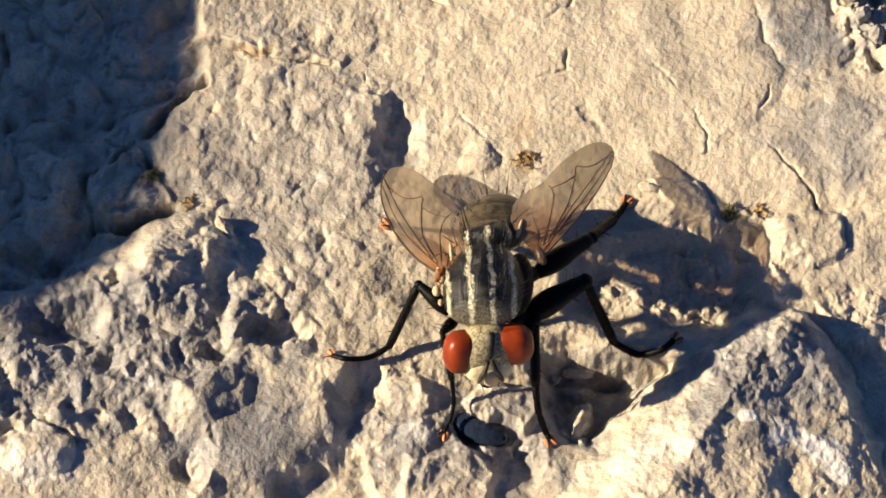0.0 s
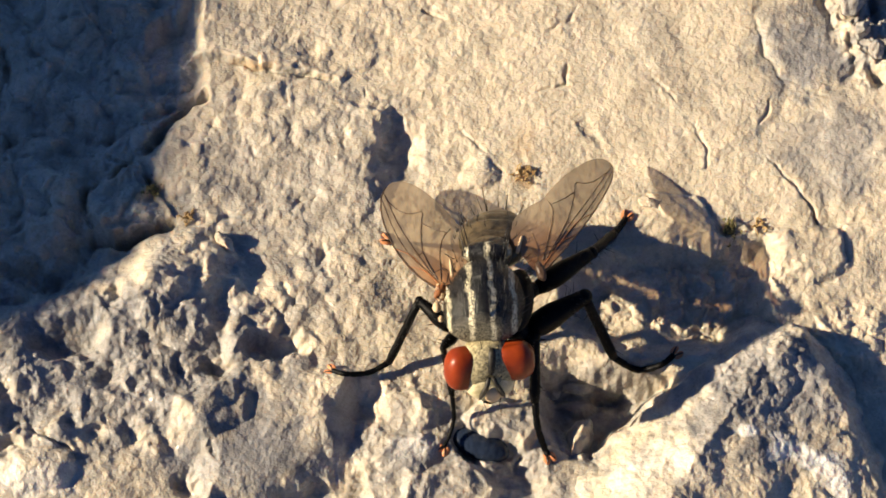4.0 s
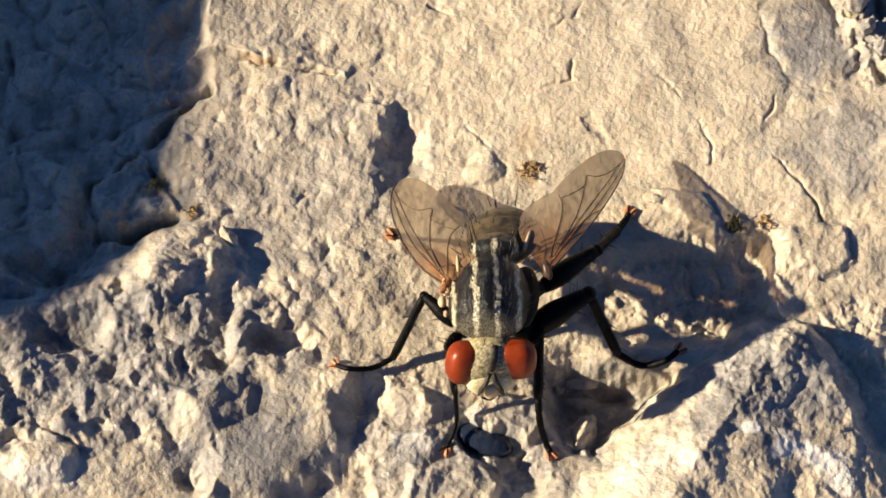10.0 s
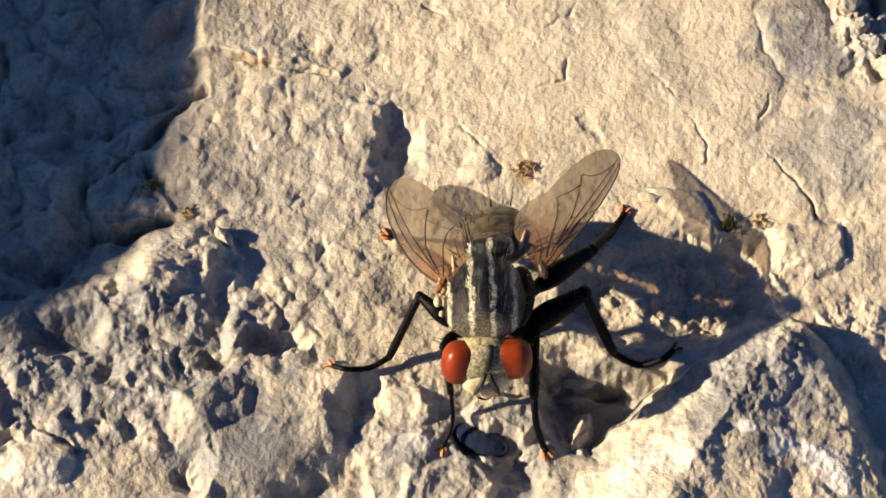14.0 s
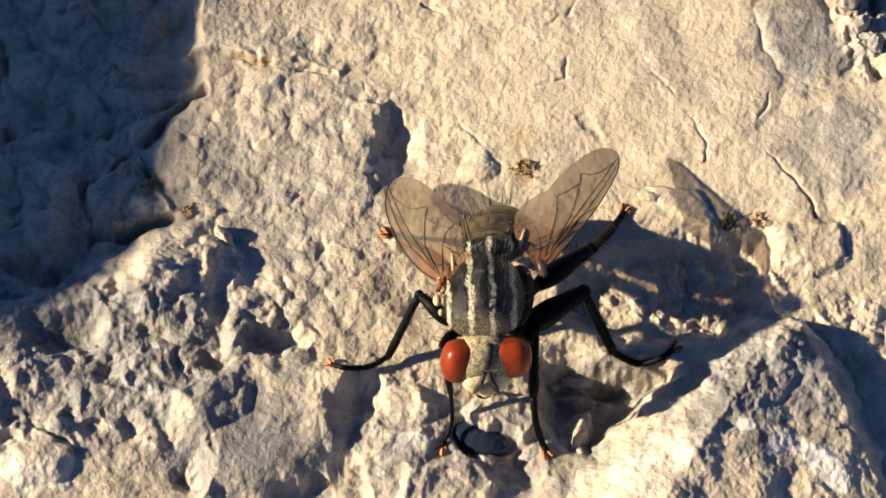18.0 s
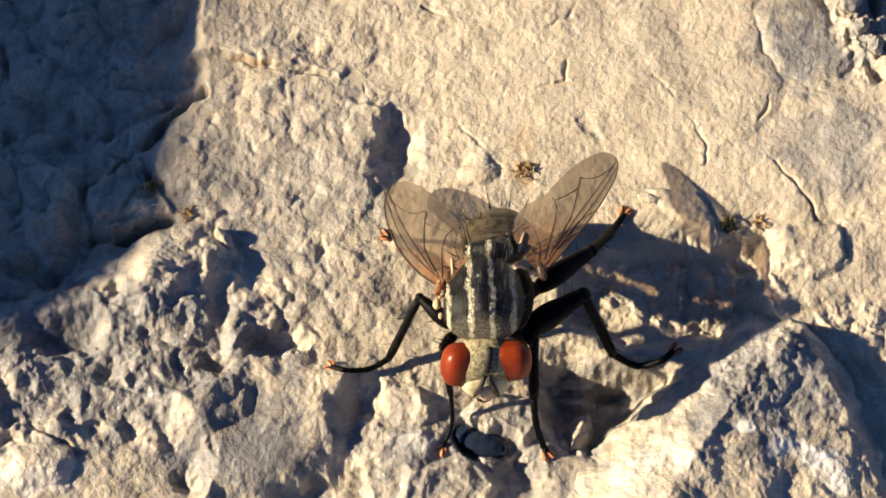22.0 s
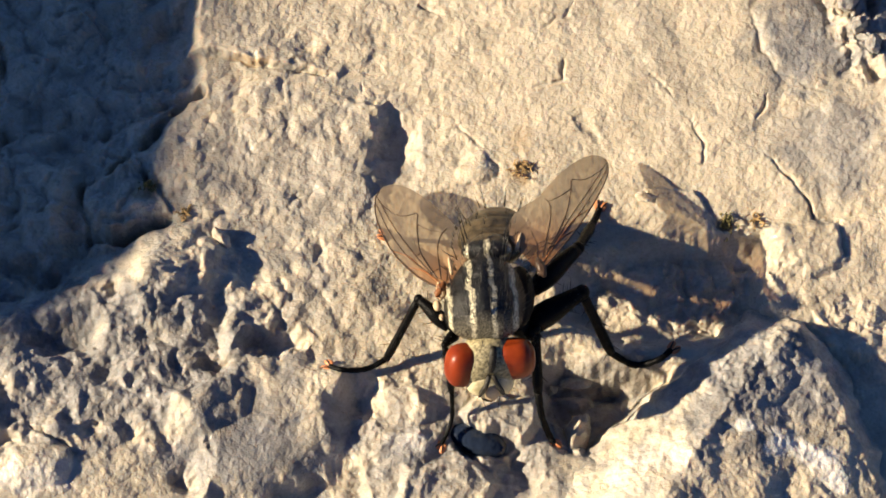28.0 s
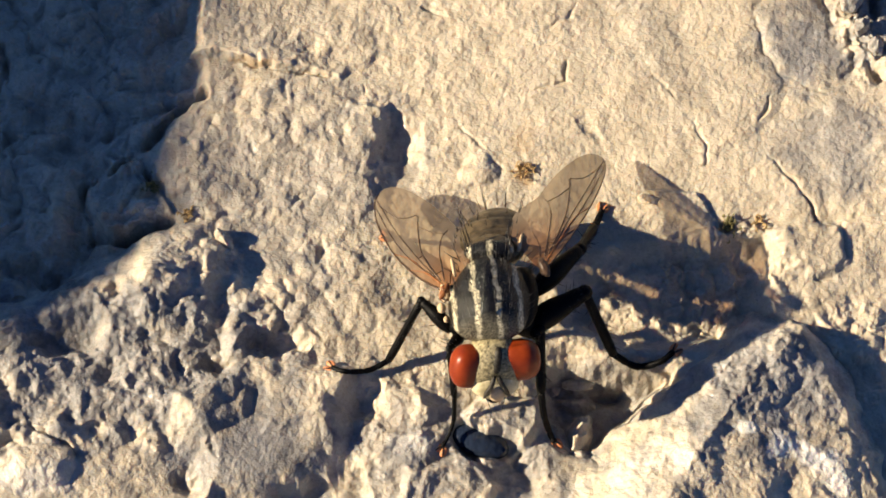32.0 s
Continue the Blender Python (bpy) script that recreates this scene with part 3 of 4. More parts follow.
def loose_parts():
    """Splits what the cracks part from the face into pieces of their own; crumbs go to a neighbour."""
    ny, nx = PIECE.shape
    left = (PIECE == 0).ravel()
    free = bytearray(left.astype(np.uint8).tobytes())
    found = []
    for start in np.nonzero(left)[0].tolist():
        if not free[start]:
            continue
        free[start] = 0
        stack, got = [start], []
        while stack:
            c = stack.pop()
            got.append(c)
            col = c % nx
            for d, ok in ((c - 1, col > 0), (c + 1, col < nx - 1), (c - nx, c >= nx), (c + nx, c < nx * (ny - 1))):
                if ok and free[d]:
                    free[d] = 0
                    stack.append(d)
        found.append(got)
    found.sort(key=len, reverse=True)
    flat = PIECE.ravel()
    number, extra = 11, []
    for got in found[1:]:
        if len(got) > 1500:
            flat[got] = number
            extra.append(number)
            number += 1
        else:
            near = [int(flat[min(max(c + d, 0), nx * ny - 1)]) for c in got for d in (-1, 1, -nx, nx)]
            near = [n for n in near if n]
            flat[got] = max(set(near), key=near.count) if near else 1
    PIECE[:] = flat.reshape(ny, nx)
    return extra


EXTRA = loose_parts()
rock = tagged(sheet("rock_face", ROCK, None, 0), "sunlit tan and grey limestone face with knobs and cracks", "rock", kind="structure")
for number, (name, text) in enumerate((("slab", "knobbly tan slab"), ("slab", "upper slab above a thin crack"), ("plate", "smooth bright tan plate"),
                                       ("plate", "grey weathered plate"), ("plate", "thin plate edged by a dark crack"), ("flake", "smooth grey flake"),
                                       ("block", "loose block in the shade"), ("mound", "rounded pitted mound"), ("slab", "smooth front slab"),
                                       ("knob", "rough grey knob")), 1):
    bit = tagged(sheet(name, ROCK, None, number), text)
    bit.parent = rock
for number in EXTRA:
    bit = tagged(sheet("slab", ROCK, None, number), "rough tan slab parted by cracks")
    bit.parent = rock
STAIN[:, :, 0:2] = 0
stain(0, (7.56, -9.12), 2.6, 1.3, 30, 0.25)
stain(2, (11.43, -5.88), 5.0, 3.6, 0, 1.0)
ON_OUTCROP = OUTCROP > ROCK - 0.15
outcrop = tagged(sheet("rock_outcrop", OUTCROP, ON_OUTCROP), "pointed grey limestone outcrop with white calcite crust", "rock")
# thin white crusts on it
for at, rx, ry, turn in (((12.77, -8.34), 1.9, 0.55, -16), ((11.20, -7.66), 0.45, 0.35, 0), ((13.99, -9.20), 1.2, 0.5, -40)):
    STAIN[:, :, 0] = 0
    stain(0, at, rx, ry, turn, 1.0)
    crust = STAIN[:, :, 0].copy()
    STAIN[:, :, 0] = crust ** 1.5 * 0.75
    bit = tagged(sheet("calcite_crust", OUTCROP - 0.01 + 0.03 * crust, (crust > 0.05) & ON_OUTCROP), "white calcite crust")
    bit.parent = outcrop


def chip(name, at, size, seed, label, sink=0.3, turn=0.0, grey=0.9):
    """An angular piece of stone lying on the rock."""
    bm = bmesh.new()
    bmesh.ops.create_icosphere(bm, subdivisions=4, radius=1)
    r = random.Random(seed)
    cuts = [(Vector((r.uniform(-1, 1), r.uniform(-1, 1), r.uniform(-0.6, 1))).normalized(), r.uniform(0.55, 0.85)) for _ in range(11)]
    for v in bm.verts:
        for n, d in cuts:
            over = v.co.dot(n) - d
            if over > 0:
                v.co -= n * over * 0.9
        p = v.co * 2.2 + Vector((seed, 0, 0))
        v.co *= 1 + 0.16 * noise.noise(p) + 0.10 * noise.noise(p * 2.7) + 0.05 * noise.noise(p * 7)
        v.co = Vector((v.co.x * size[0], v.co.y * size[1], v.co.z * size[2]))
    bmesh.ops.scale(bm, verts=bm.verts, vec=(MM, MM, MM))
    me = bpy.data.meshes.new(name)
    bm.to_mesh(me)
    bm.free()
    for p in me.polygons:
        p.use_smooth = True
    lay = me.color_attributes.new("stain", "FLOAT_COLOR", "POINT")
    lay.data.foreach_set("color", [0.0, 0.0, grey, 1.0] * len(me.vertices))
    me.materials.append(STONE)
    ob = new(name, me)
    ob.matrix_world = Matrix.Translation(Vector((at[0], at[1], ground(*at) + size[2] * (1 - sink) * 0.6)) * MM) @ Euler((0, 0, radians(turn))).to_matrix().to_4x4()
    return tagged(ob, label, "stone", "stone chips")


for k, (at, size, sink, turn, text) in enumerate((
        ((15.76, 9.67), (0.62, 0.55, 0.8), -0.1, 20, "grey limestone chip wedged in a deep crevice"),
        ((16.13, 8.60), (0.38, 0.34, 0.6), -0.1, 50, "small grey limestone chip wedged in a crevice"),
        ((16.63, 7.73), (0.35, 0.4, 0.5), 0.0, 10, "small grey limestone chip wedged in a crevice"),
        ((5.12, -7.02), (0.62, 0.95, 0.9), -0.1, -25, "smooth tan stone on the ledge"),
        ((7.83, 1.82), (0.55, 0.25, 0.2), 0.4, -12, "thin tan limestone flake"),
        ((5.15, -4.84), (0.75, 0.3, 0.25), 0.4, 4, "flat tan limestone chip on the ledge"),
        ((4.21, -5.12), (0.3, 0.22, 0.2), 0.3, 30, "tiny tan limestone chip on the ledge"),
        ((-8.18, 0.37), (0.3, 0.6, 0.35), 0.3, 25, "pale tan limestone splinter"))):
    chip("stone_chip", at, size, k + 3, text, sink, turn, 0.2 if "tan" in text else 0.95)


def tuft(at, wide, count, seed, mat, label):
    """A dry curl of moss in a joint of the rock."""
    r = random.Random(seed)
    bm = bmesh.new()
    for _ in range(count):
        x, y = at[0] + r.gauss(0, wide * 0.5), at[1] + r.gauss(0, wide * 0.5)
        p = Vector((x, y, ground(x, y) - 0.02))
        way = Vector((r.gauss(0, 0.6), r.gauss(0, 0.6), 1))
        l = r.uniform(0.15, 0.4)
        q = p + way.normalized() * l * 0.6
        e = q + Vector((r.gauss(0, 1), r.gauss(0, 1), 0.1)).normalized() * l * 0.5
        tube(bm, bend([p, q, e], 5), [0.022, 0.028, 0.030, 0.022, 0.008], 5)
    bmesh.ops.translate(bm, verts=bm.verts, vec=(-at[0], -at[1], -ground(*at)))
    bmesh.ops.scale(bm, verts=bm.verts, vec=(MM, MM, MM))
    me = bpy.data.meshes.new("moss_tuft")
    bm.to_mesh(me)
    bm.free()
    me.materials.append(mat)
    ob = new("moss_tuft", me)
    ob.location = Vector((at[0], at[1], ground(*at))) * MM
    return tagged(ob, label, "moss", "moss tufts")


def rim():
    """The rest of the rock, out to where it falls away."""
    bm = bmesh.new()
    rings = []
    for k, r in enumerate((0, 3, 10, 30, 80, 300, 2000, 30000)):
        ring = []
        for i in range(96):
            a = 2 * math.pi * i / 96
            c, sn = math.cos(a), math.sin(a)
            m = 1 / max(abs(c) / 18.9, abs(sn) / 12.4)
            x, y = c * (m + r), sn * (m + r)
            z = ground(x, y) - 0.25 if k == 0 else 0.6 * noise.noise(Vector((x, y, 0)) / 14) * min(1, r / 10) - 0.2 + (-0.02 * max(0, r - 80) if r < 3000 else -60)
            ring.append(bm.verts.new((x, y, z)))
        rings.append(ring)
    for a, b in zip(rings, rings[1:]):
        for i in range(96):
            bm.faces.new((a[i], a[(i + 1) % 96], b[(i + 1) % 96], b[i]))
    bmesh.ops.scale(bm, verts=bm.verts, vec=(MM, MM, MM))
    bmesh.ops.recalc_face_normals(bm, faces=bm.faces)
    me = bpy.data.meshes.new("ground")
    bm.to_mesh(me)
    bm.free()
    me.materials.append(STONE)
    return new("ground", me)


tagged(rim(), "bare limestone ground around the rock face", "ground", kind="structure")


def boulder():
    """A taller block added unseen beside the face; its shadow lies over the hollow."""
    bm = bmesh.new()
    bmesh.ops.create_cube(bm, size=1)
    bmesh.ops.subdivide_edges(bm, edges=bm.edges, cuts=24, use_grid_fill=True)
    for v in bm.verts:
        x, y, up = -128 + 34 * v.co.x, 30.8 + 76 * v.co.y, v.co.z + 0.5
        v.co = Vector((x, y, -4 + up * (49.2 - 0.75 * max(0, 4.5 - (v.co.y + 0.5) * 76))))
        p = v.co / 9
        v.co += Vector((noise.noise(p), noise.noise(p + Vector((9, 0, 0))), 0.35 * noise.noise(p + Vector((0, 9, 0))))) * 1.2
    bmesh.ops.scale(bm, verts=bm.verts, vec=(MM, MM, MM))
    me = bpy.data.meshes.new("boulder")
    bm.to_mesh(me)
    bm.free()
    me.materials.append(STONE)
    return new("boulder", me)


shade_block = tagged(boulder(), "unseen stone block added to shade the left of the face", "boulder")


# ---- the fly ----
def part(name, bm, mat, parent, label="", at=(0, 0, 0)):
    """One mesh under a thing or a part; at: its turning point, in the fly's millimetres."""
    me = bpy.data.meshes.new(name)
    bmesh.ops.translate(bm, verts=bm.verts, vec=-Vector(at))
    bmesh.ops.scale(bm, verts=bm.verts, vec=(MM, MM, MM))
    bmesh.ops.recalc_face_normals(bm, faces=bm.faces)
    bm.to_mesh(me)
    bm.free()
    for p in me.polygons:
        p.use_smooth = True
    me.materials.append(mat)
    ob = new(name, me)
    ob.parent = parent
    base = Vector(parent["at"]) if "at" in parent else Vector((0, 0, 0))
    ob.location = (Vector(at) - base) * MM
    ob["at"] = tuple(at)
    return tagged(ob, label)


def ball(bm, at, size, turn=None, seg=32, rings=20, dent=None):
    made = bmesh.ops.create_uvsphere(bm, u_segments=seg, v_segments=rings, radius=1)["verts"]
    for v in made:
        if dent:
            v.co = dent(v.co.copy())
        v.co = Vector((v.co.x * size[0], v.co.y * size[1], v.co.z * size[2]))
        if turn:
            v.co = turn @ v.co
        v.co += Vector(at)
    return made


def tube(bm, pts, radii, sides=10, cap=True):
    """A round limb through the points."""
    pts = [Vector(p) for p in pts]
    rings = []
    side = Vector((0.31, 0.17, 0.93))
    for k, p in enumerate(pts):
        way = (pts[min(k + 1, len(pts) - 1)] - pts[max(k - 1, 0)]).normalized()
        u = way.cross(side).normalized()
        w = way.cross(u)
        rings.append([bm.verts.new(p + (u * math.cos(a) + w * math.sin(a)) * radii[k])
                      for a in (2 * math.pi * i / sides for i in range(sides))])
    for r0, r1 in zip(rings, rings[1:]):
        for i in range(sides):
            bm.faces.new((r0[i], r0[(i + 1) % sides], r1[(i + 1) % sides], r1[i]))
    if cap:
        bm.faces.new(rings[0][::-1])
        bm.faces.new(rings[-1])


def bend(pts, n):
    """n points along a smooth line through pts."""
    pts = [Vector(p) for p in pts]
    ext = [2 * pts[0] - pts[1], *pts, 2 * pts[-1] - pts[-2]]
    out = []
    for k in range(n):
        s = k / (n - 1) * (len(pts) - 1)
        i = min(int(s), len(pts) - 2)
        t = s - i
        a, b, c, d = ext[i:i + 4]
        out.append(0.5 * (2 * b + (c - a) * t + (2 * a - 5 * b + 4 * c - d) * t * t + (3 * b - a - 3 * c + d) * t ** 3))
    return out


def bristle(bm, root, way, length, thick=0.022, droop=0.15):
    way = Vector(way).normalized()
    root = Vector(root)
    tip = root + way * length + Vector((0, droop * length, -droop * length * 0.4))
    tube(bm, bend([root - way * 0.03, root + way * length * 0.5, tip], 4), [thick, thick * 0.8, thick * 0.5, thick * 0.12], 5)


DRY = plain("dry_moss", (0.42, 0.28, 0.12), 0.7)
OLIVE = plain("olive_moss", (0.16, 0.14, 0.05), 0.7)
tuft((3.14, 3.22), 0.36, 46, 1, DRY, "dry golden brown moss tuft in a joint")
tuft((10.83, 0.71), 0.32, 34, 2, OLIVE, "olive moss tuft in a joint")
tuft((11.90, 0.85), 0.22, 18, 3, DRY, "dry brown moss tuft in a joint")
tuft((-11.08, 2.85), 0.30, 40, 4, OLIVE, "olive moss tuft at the edge of the slab")
tuft((-9.60, 1.59), 0.28, 30, 5, DRY, "dry brown moss tuft at the edge of the slab")

FLY = Vector((1.77, -2.26, 0.00))
fly = tagged(new("fly"), "grey striped flesh fly with red eyes resting on the rock", "fly")
fly.location = FLY * MM
C = Vector((1.67, -3.32, 4.20)) - FLY
BODY = Euler((radians(-14), radians(-9), radians(-3))).to_matrix()


def body(x, y, z):
    """A place by the thorax: aside, backward, up."""
    return C + BODY @ Vector((x, y, z))


def rel(p, over=None):
    """A place in the fly's own space; over: its height above the rock there."""
    p = Vector(p)
    if over is not None:
        p.z = ground(p.x, p.y) + over
    return p - FLY


BROWN = cuticle("brown_stripe", (0.008, 0.007, 0.005), (0.04, 0.034, 0.024), 6, 0.5)
DUSTED = cuticle("dusted_grey", (0.12, 0.10, 0.05), (0.58, 0.50, 0.29), 9, 0.35, 0.08)
rng = random.Random(5)

# a drop of dew in the hollow under the head
DEW = (1.42, -7.48)
bm = bmesh.new()
ball(bm, (0, 0, 0), (1.12, 0.58, 0.40), Euler((0, 0, radians(-22))).to_matrix(), 40, 24)
bmesh.ops.scale(bm, verts=bm.verts, vec=(MM, MM, MM))
me = bpy.data.meshes.new("dewdrop")
bm.to_mesh(me)
bm.free()
for p in me.polygons:
    p.use_smooth = True
SHADED_WATER, nt, b = material("water")
b.inputs["Transmission Weight"].default_value, b.inputs["IOR"].default_value = 0.35, 1.4
b.inputs["Roughness"].default_value = 0.10
b.inputs["Specular IOR Level"].default_value = 0.4
bump(nt, b, grain(nt, 1.6, 2), 0.5, 0.25)
# dark navy base paints in the hollow's shade and the mirrored sky
b.inputs["Base Color"].default_value = (0.02, 0.03, 0.055, 1)
me.materials.append(SHADED_WATER)
dew = tagged(new("dewdrop", me), "shiny dewdrop in a rock hollow, coloured dark for its shade", "water drop")
dew.location = Vector((DEW[0], DEW[1], ground(*DEW) + 0.04)) * MM

# thorax: a deep barrel with a cross seam and the scutellum behind
bm = bmesh.new()


def barrel(v):
    y = v.y
    if y < 0:
        v.x *= math.sqrt(1 + y * y) / max(0.03, 1 - y ** 4) ** 0.25 * (1.0 - 0.10 * y * y)
    else:
        v.x *= math.sqrt(1 + y * y) * (1.0 - 0.26 * y)
    v.z *= math.sqrt(1 + 0.8 * y * y)
    if v.z > 0:
        v.z *= 1.0 + 0.06 * math.cos(3 * v.x)
        v.z -= 0.06 * math.exp(-((y - 0.05) / 0.05) ** 2) * max(0, 1 - 0.8 * abs(v.x))
        v.z += 0.025 * math.cos(9 * v.x) * (1 - y * y)
    # squarer shoulders
    if v.z < 0:
        v.z *= 0.76
    k = 1.0 + 0.12 * (1 - abs(v.z)) * (1 - y * y)
    v.x *= k if v.x < 0 else 0.93 * k
    return v


ball(bm, (0, 0, 0), (1.40, 1.64, 1.24), None, 64, 48, barrel)
for v in bm.verts:
    v.co = body(v.co.x, v.co.y - 0.31, v.co.z)
thorax = part("thorax", bm, THORAX, fly, "grey thorax with black lengthwise bands", C)
bm = bmesh.new()
ball(bm, (0, 0, 0), (0.92, 0.42, 0.40), None, 28, 16)
for v in bm.verts:
    v.co = body(v.co.x, v.co.y + 1.42, v.co.z + 0.62)
part("scutellum", bm, THORAX, thorax, "", C)
bm = bmesh.new()
for k in range(150):
    x, y = rng.uniform(-1.25, 1.25), rng.uniform(-1.75, 1.6)
    z = 1.24 * math.sqrt(max(0.05, 1 - (x / 1.55) ** 2 - ((y + 0.31) / 2.1) ** 2))
    big = rng.random() < 0.2
    bristle(bm, body(x, y, z), BODY @ Vector((x * 0.3, 0.8, 0.75)), rng.uniform(0.5, 0.85) if big else rng.uniform(0.15, 0.3), 0.02 if big else 0.011)
for sx in (-1, 1):
    for k in range(26):
        y, z = rng.uniform(-1.5, 1.4), rng.uniform(-0.5, 0.6)
        bristle(bm, body(sx * 1.5 * math.sqrt(1 - (y / 2.3) ** 2), y, z), BODY @ Vector((sx, 0.4, 0.4)), rng.uniform(0.25, 0.55), 0.016)
    for y in (1.3, 1.5, 1.75):
        bristle(bm, body(sx * (0.75 - 0.2 * (y - 1.3)), y, 0.85), BODY @ Vector((sx * 0.3, 1, 0.5)), 1.0, 0.026)
tagged(part("bristles", bm, HAIR, thorax, "", C), kind="stuff")
# flanks above the leg roots; their black also paints in the shade there
for sx, out in ((-1, 0.85), (1, 1.08)):
    bm = bmesh.new()
    for v in ball(bm, (0, 0, 0), (0.6, 1.35, 0.5), None, 24, 16):
        v.co = body(v.co.x + sx * out, v.co.y - 0.1, v.co.z - 0.3)
    part("flank", bm, BLACK, thorax, "bristly flank, coloured black for the shade it lies in", C)
# pale plates under the wing roots
bm = bmesh.new()
for at, r in (((-0.14, -3.45, 3.40), 0.16), ((0.00, -3.83, 3.20), 0.10)):
    ball(bm, rel(at), (r, r * 1.3, r), None, 14, 10)
part("side_plates", bm, PALE, thorax, "pale amber plates below the wing root", C)

# abdomen: four rings that taper to a bristly tip
HIP = body(0, 1.7, -0.1)
bm = bmesh.new()


def ringed(v):
    k = 1 + 0.02 * v.y
    for at in (-0.5, -0.08, 0.33, 0.66):
        k -= 0.035 * math.exp(-((v.y - at) / 0.035) ** 2)
        k += 0.02 * math.exp(-((v.y - at + 0.12) / 0.09) ** 2)
    return Vector((v.x * k, v.y, v.z * k))


for v in ball(bm, (0, 0, 0), (1.32, 1.62, 0.84), None, 48, 64, ringed):
    v.co = body(v.co.x, v.co.y + 3.1, v.co.z - 0.95 - 0.28 * v.co.y)
for v in ball(bm, (0, 0, 0), (0.85, 0.8, 0.46), None, 36, 20):
    v.co = body(v.co.x, v.co.y + 1.75, v.co.z + 0.05)
abdomen = part("abdomen", bm, ABDOMEN, fly, "dark abdomen with dusty grey patches", HIP)
bm = bmesh.new()
for k in range(50):
    y = rng.uniform(2.1, 4.6)
    a = rng.uniform(-1.5, 1.5)
    w = 1.45 * math.sqrt(max(0.05, 1 - ((y - 2.7) / 2.2) ** 2))
    bristle(bm, body(w * math.sin(a), y, -0.3 - 0.42 * (y - 2.1) + 0.7 * w * math.cos(a)), BODY @ Vector((math.sin(a) * 0.5, 0.8, 0.6 * math.cos(a) + 0.3)),
            rng.uniform(0.3, 0.8) if y > 3.7 else rng.uniform(0.12, 0.25), 0.018)
tagged(part("bristles", bm, HAIR, abdomen, "", HIP), kind="stuff")

# head
NECK = body(-0.05, -1.85, -0.1)
HEAD = Euler((radians(-24), radians(6), radians(3))).to_matrix()
HC = Vector((1.57, -5.73, 3.50)) - FLY


def skull(x, y, z):
    return HC + HEAD @ Vector((x, y, z))


bm = bmesh.new()


def face_shape(v):
    # the brow is flat between the eyes
    if v.y < 0 and abs(v.x) < 0.9:
        v.y *= min(1.5, math.sqrt((1 - v.x ** 4) / (1 - v.x ** 2)))
    if v.z < 0:
        v.x *= 1 - 0.28 * v.z * v.z
        v.y *= 1 + 0.15 * -v.z
    return v


for v in ball(bm, (0, 0, 0), (1.20, 0.87, 1.16), None, 48, 32, face_shape):
    v.co = skull(*v.co)
head = part("head", bm, DUSTED, fly, "grey dusted head with a pale yellow face", NECK)
bm = bmesh.new()


def cheeks(v):
    v = face_shape(v)
    if v.z < 0:
        v.x *= 1 - 0.30 * v.z * v.z
    return v


for v in ball(bm, (0, 0, 0), (0.96, 0.62, 0.80), None, 36, 24, cheeks):
    v.co = skull(v.co.x, v.co.y - 0.38, v.co.z - 0.46)
part("face", bm, FACE, head, "pale yellow face", NECK)
# a raised plate between the antennae, over the mouth
bm = bmesh.new()
for v in ball(bm, (0, 0, 0), (0.30, 0.20, 0.40), None, 20, 14):
    v.co = skull(v.co.x + 0.04, v.co.y - 0.92, v.co.z - 0.62)
part("mouth_plate", bm, PALE, head, "pale shiny plate above the mouth", NECK)


def squarish(v):
    return v / (abs(v.x) ** 2.7 + abs(v.y) ** 2.7 + abs(v.z) ** 2.7) ** (1 / 2.7)


# the eyes, flat where they meet the brow: middle, half sizes, brow line and its lean
for sx, at, size, brow, lean in ((-1, (-0.96, -0.22, 0.14), (0.65, 0.58, 0.80), -0.67, 0.22), (1, (0.86, -0.26, 0.34), (0.78, 0.58, 0.74), 0.47, -0.44)):
    bm = bmesh.new()
    for v in ball(bm, (0, 0, 0), size, Euler((radians(-10), radians(-6 * sx), radians(-8 * sx))).to_matrix(), 56, 40, squarish):
        p = v.co + Vector(at)
        edge = brow + lean * (0.69 * p.y + 0.72 * p.z)
        over = (p.x - edge) * -sx
        if over > 0:
            p.x = edge - sx * over * 0.10
        elif over > -0.10:
            p.x += sx * (over + 0.10) ** 2 * 2
        v.co = skull(*p)
    part("compound_eye", bm, EYES, head, "large brick red compound eye", NECK)
bm = bmesh.new()
tube(bm, [skull(-0.05 + 0.02 * k, 0.11 - 0.87 * math.sqrt(1 - (z / 1.18) ** 2), z) for k, z in enumerate((0.22, 0.36, 0.5, 0.65, 0.8, 0.95, 1.06))],
     [0.10, 0.15, 0.16, 0.16, 0.16, 0.15, 0.10], 16)
part("frontal_stripe", bm, BROWN, head, "dark stripe between the eyes", NECK)
for sx in (-1, 1):
    bm = bmesh.new()
    tube(bm, bend([skull(sx * 0.07 - 0.05, -0.90, 0.24), skull(sx * 0.20 - 0.03, -1.08, -0.08), skull(sx * 0.46, -1.08, -0.66)], 7),
         [0.07, 0.085, 0.09, 0.09, 0.10, 0.10, 0.04], 10)
    tube(bm, bend([skull(sx * 0.18, -1.14, -0.1), skull(sx * 0.36, -1.30, -0.3), skull(sx * 0.62, -1.35, -0.5)], 5), [0.024, 0.018, 0.012, 0.008, 0.004], 6)
    part("antenna", bm, BROWN, head, "", NECK)
bm = bmesh.new()
for v in ball(bm, (0, 0, 0), (0.34, 0.28, 0.28), None, 18, 12):
    v.co = skull(v.co.x, v.co.y - 0.62, v.co.z - 1.05)
part("mouthparts", bm, BLACK, head, "", NECK)
bm = bmesh.new()
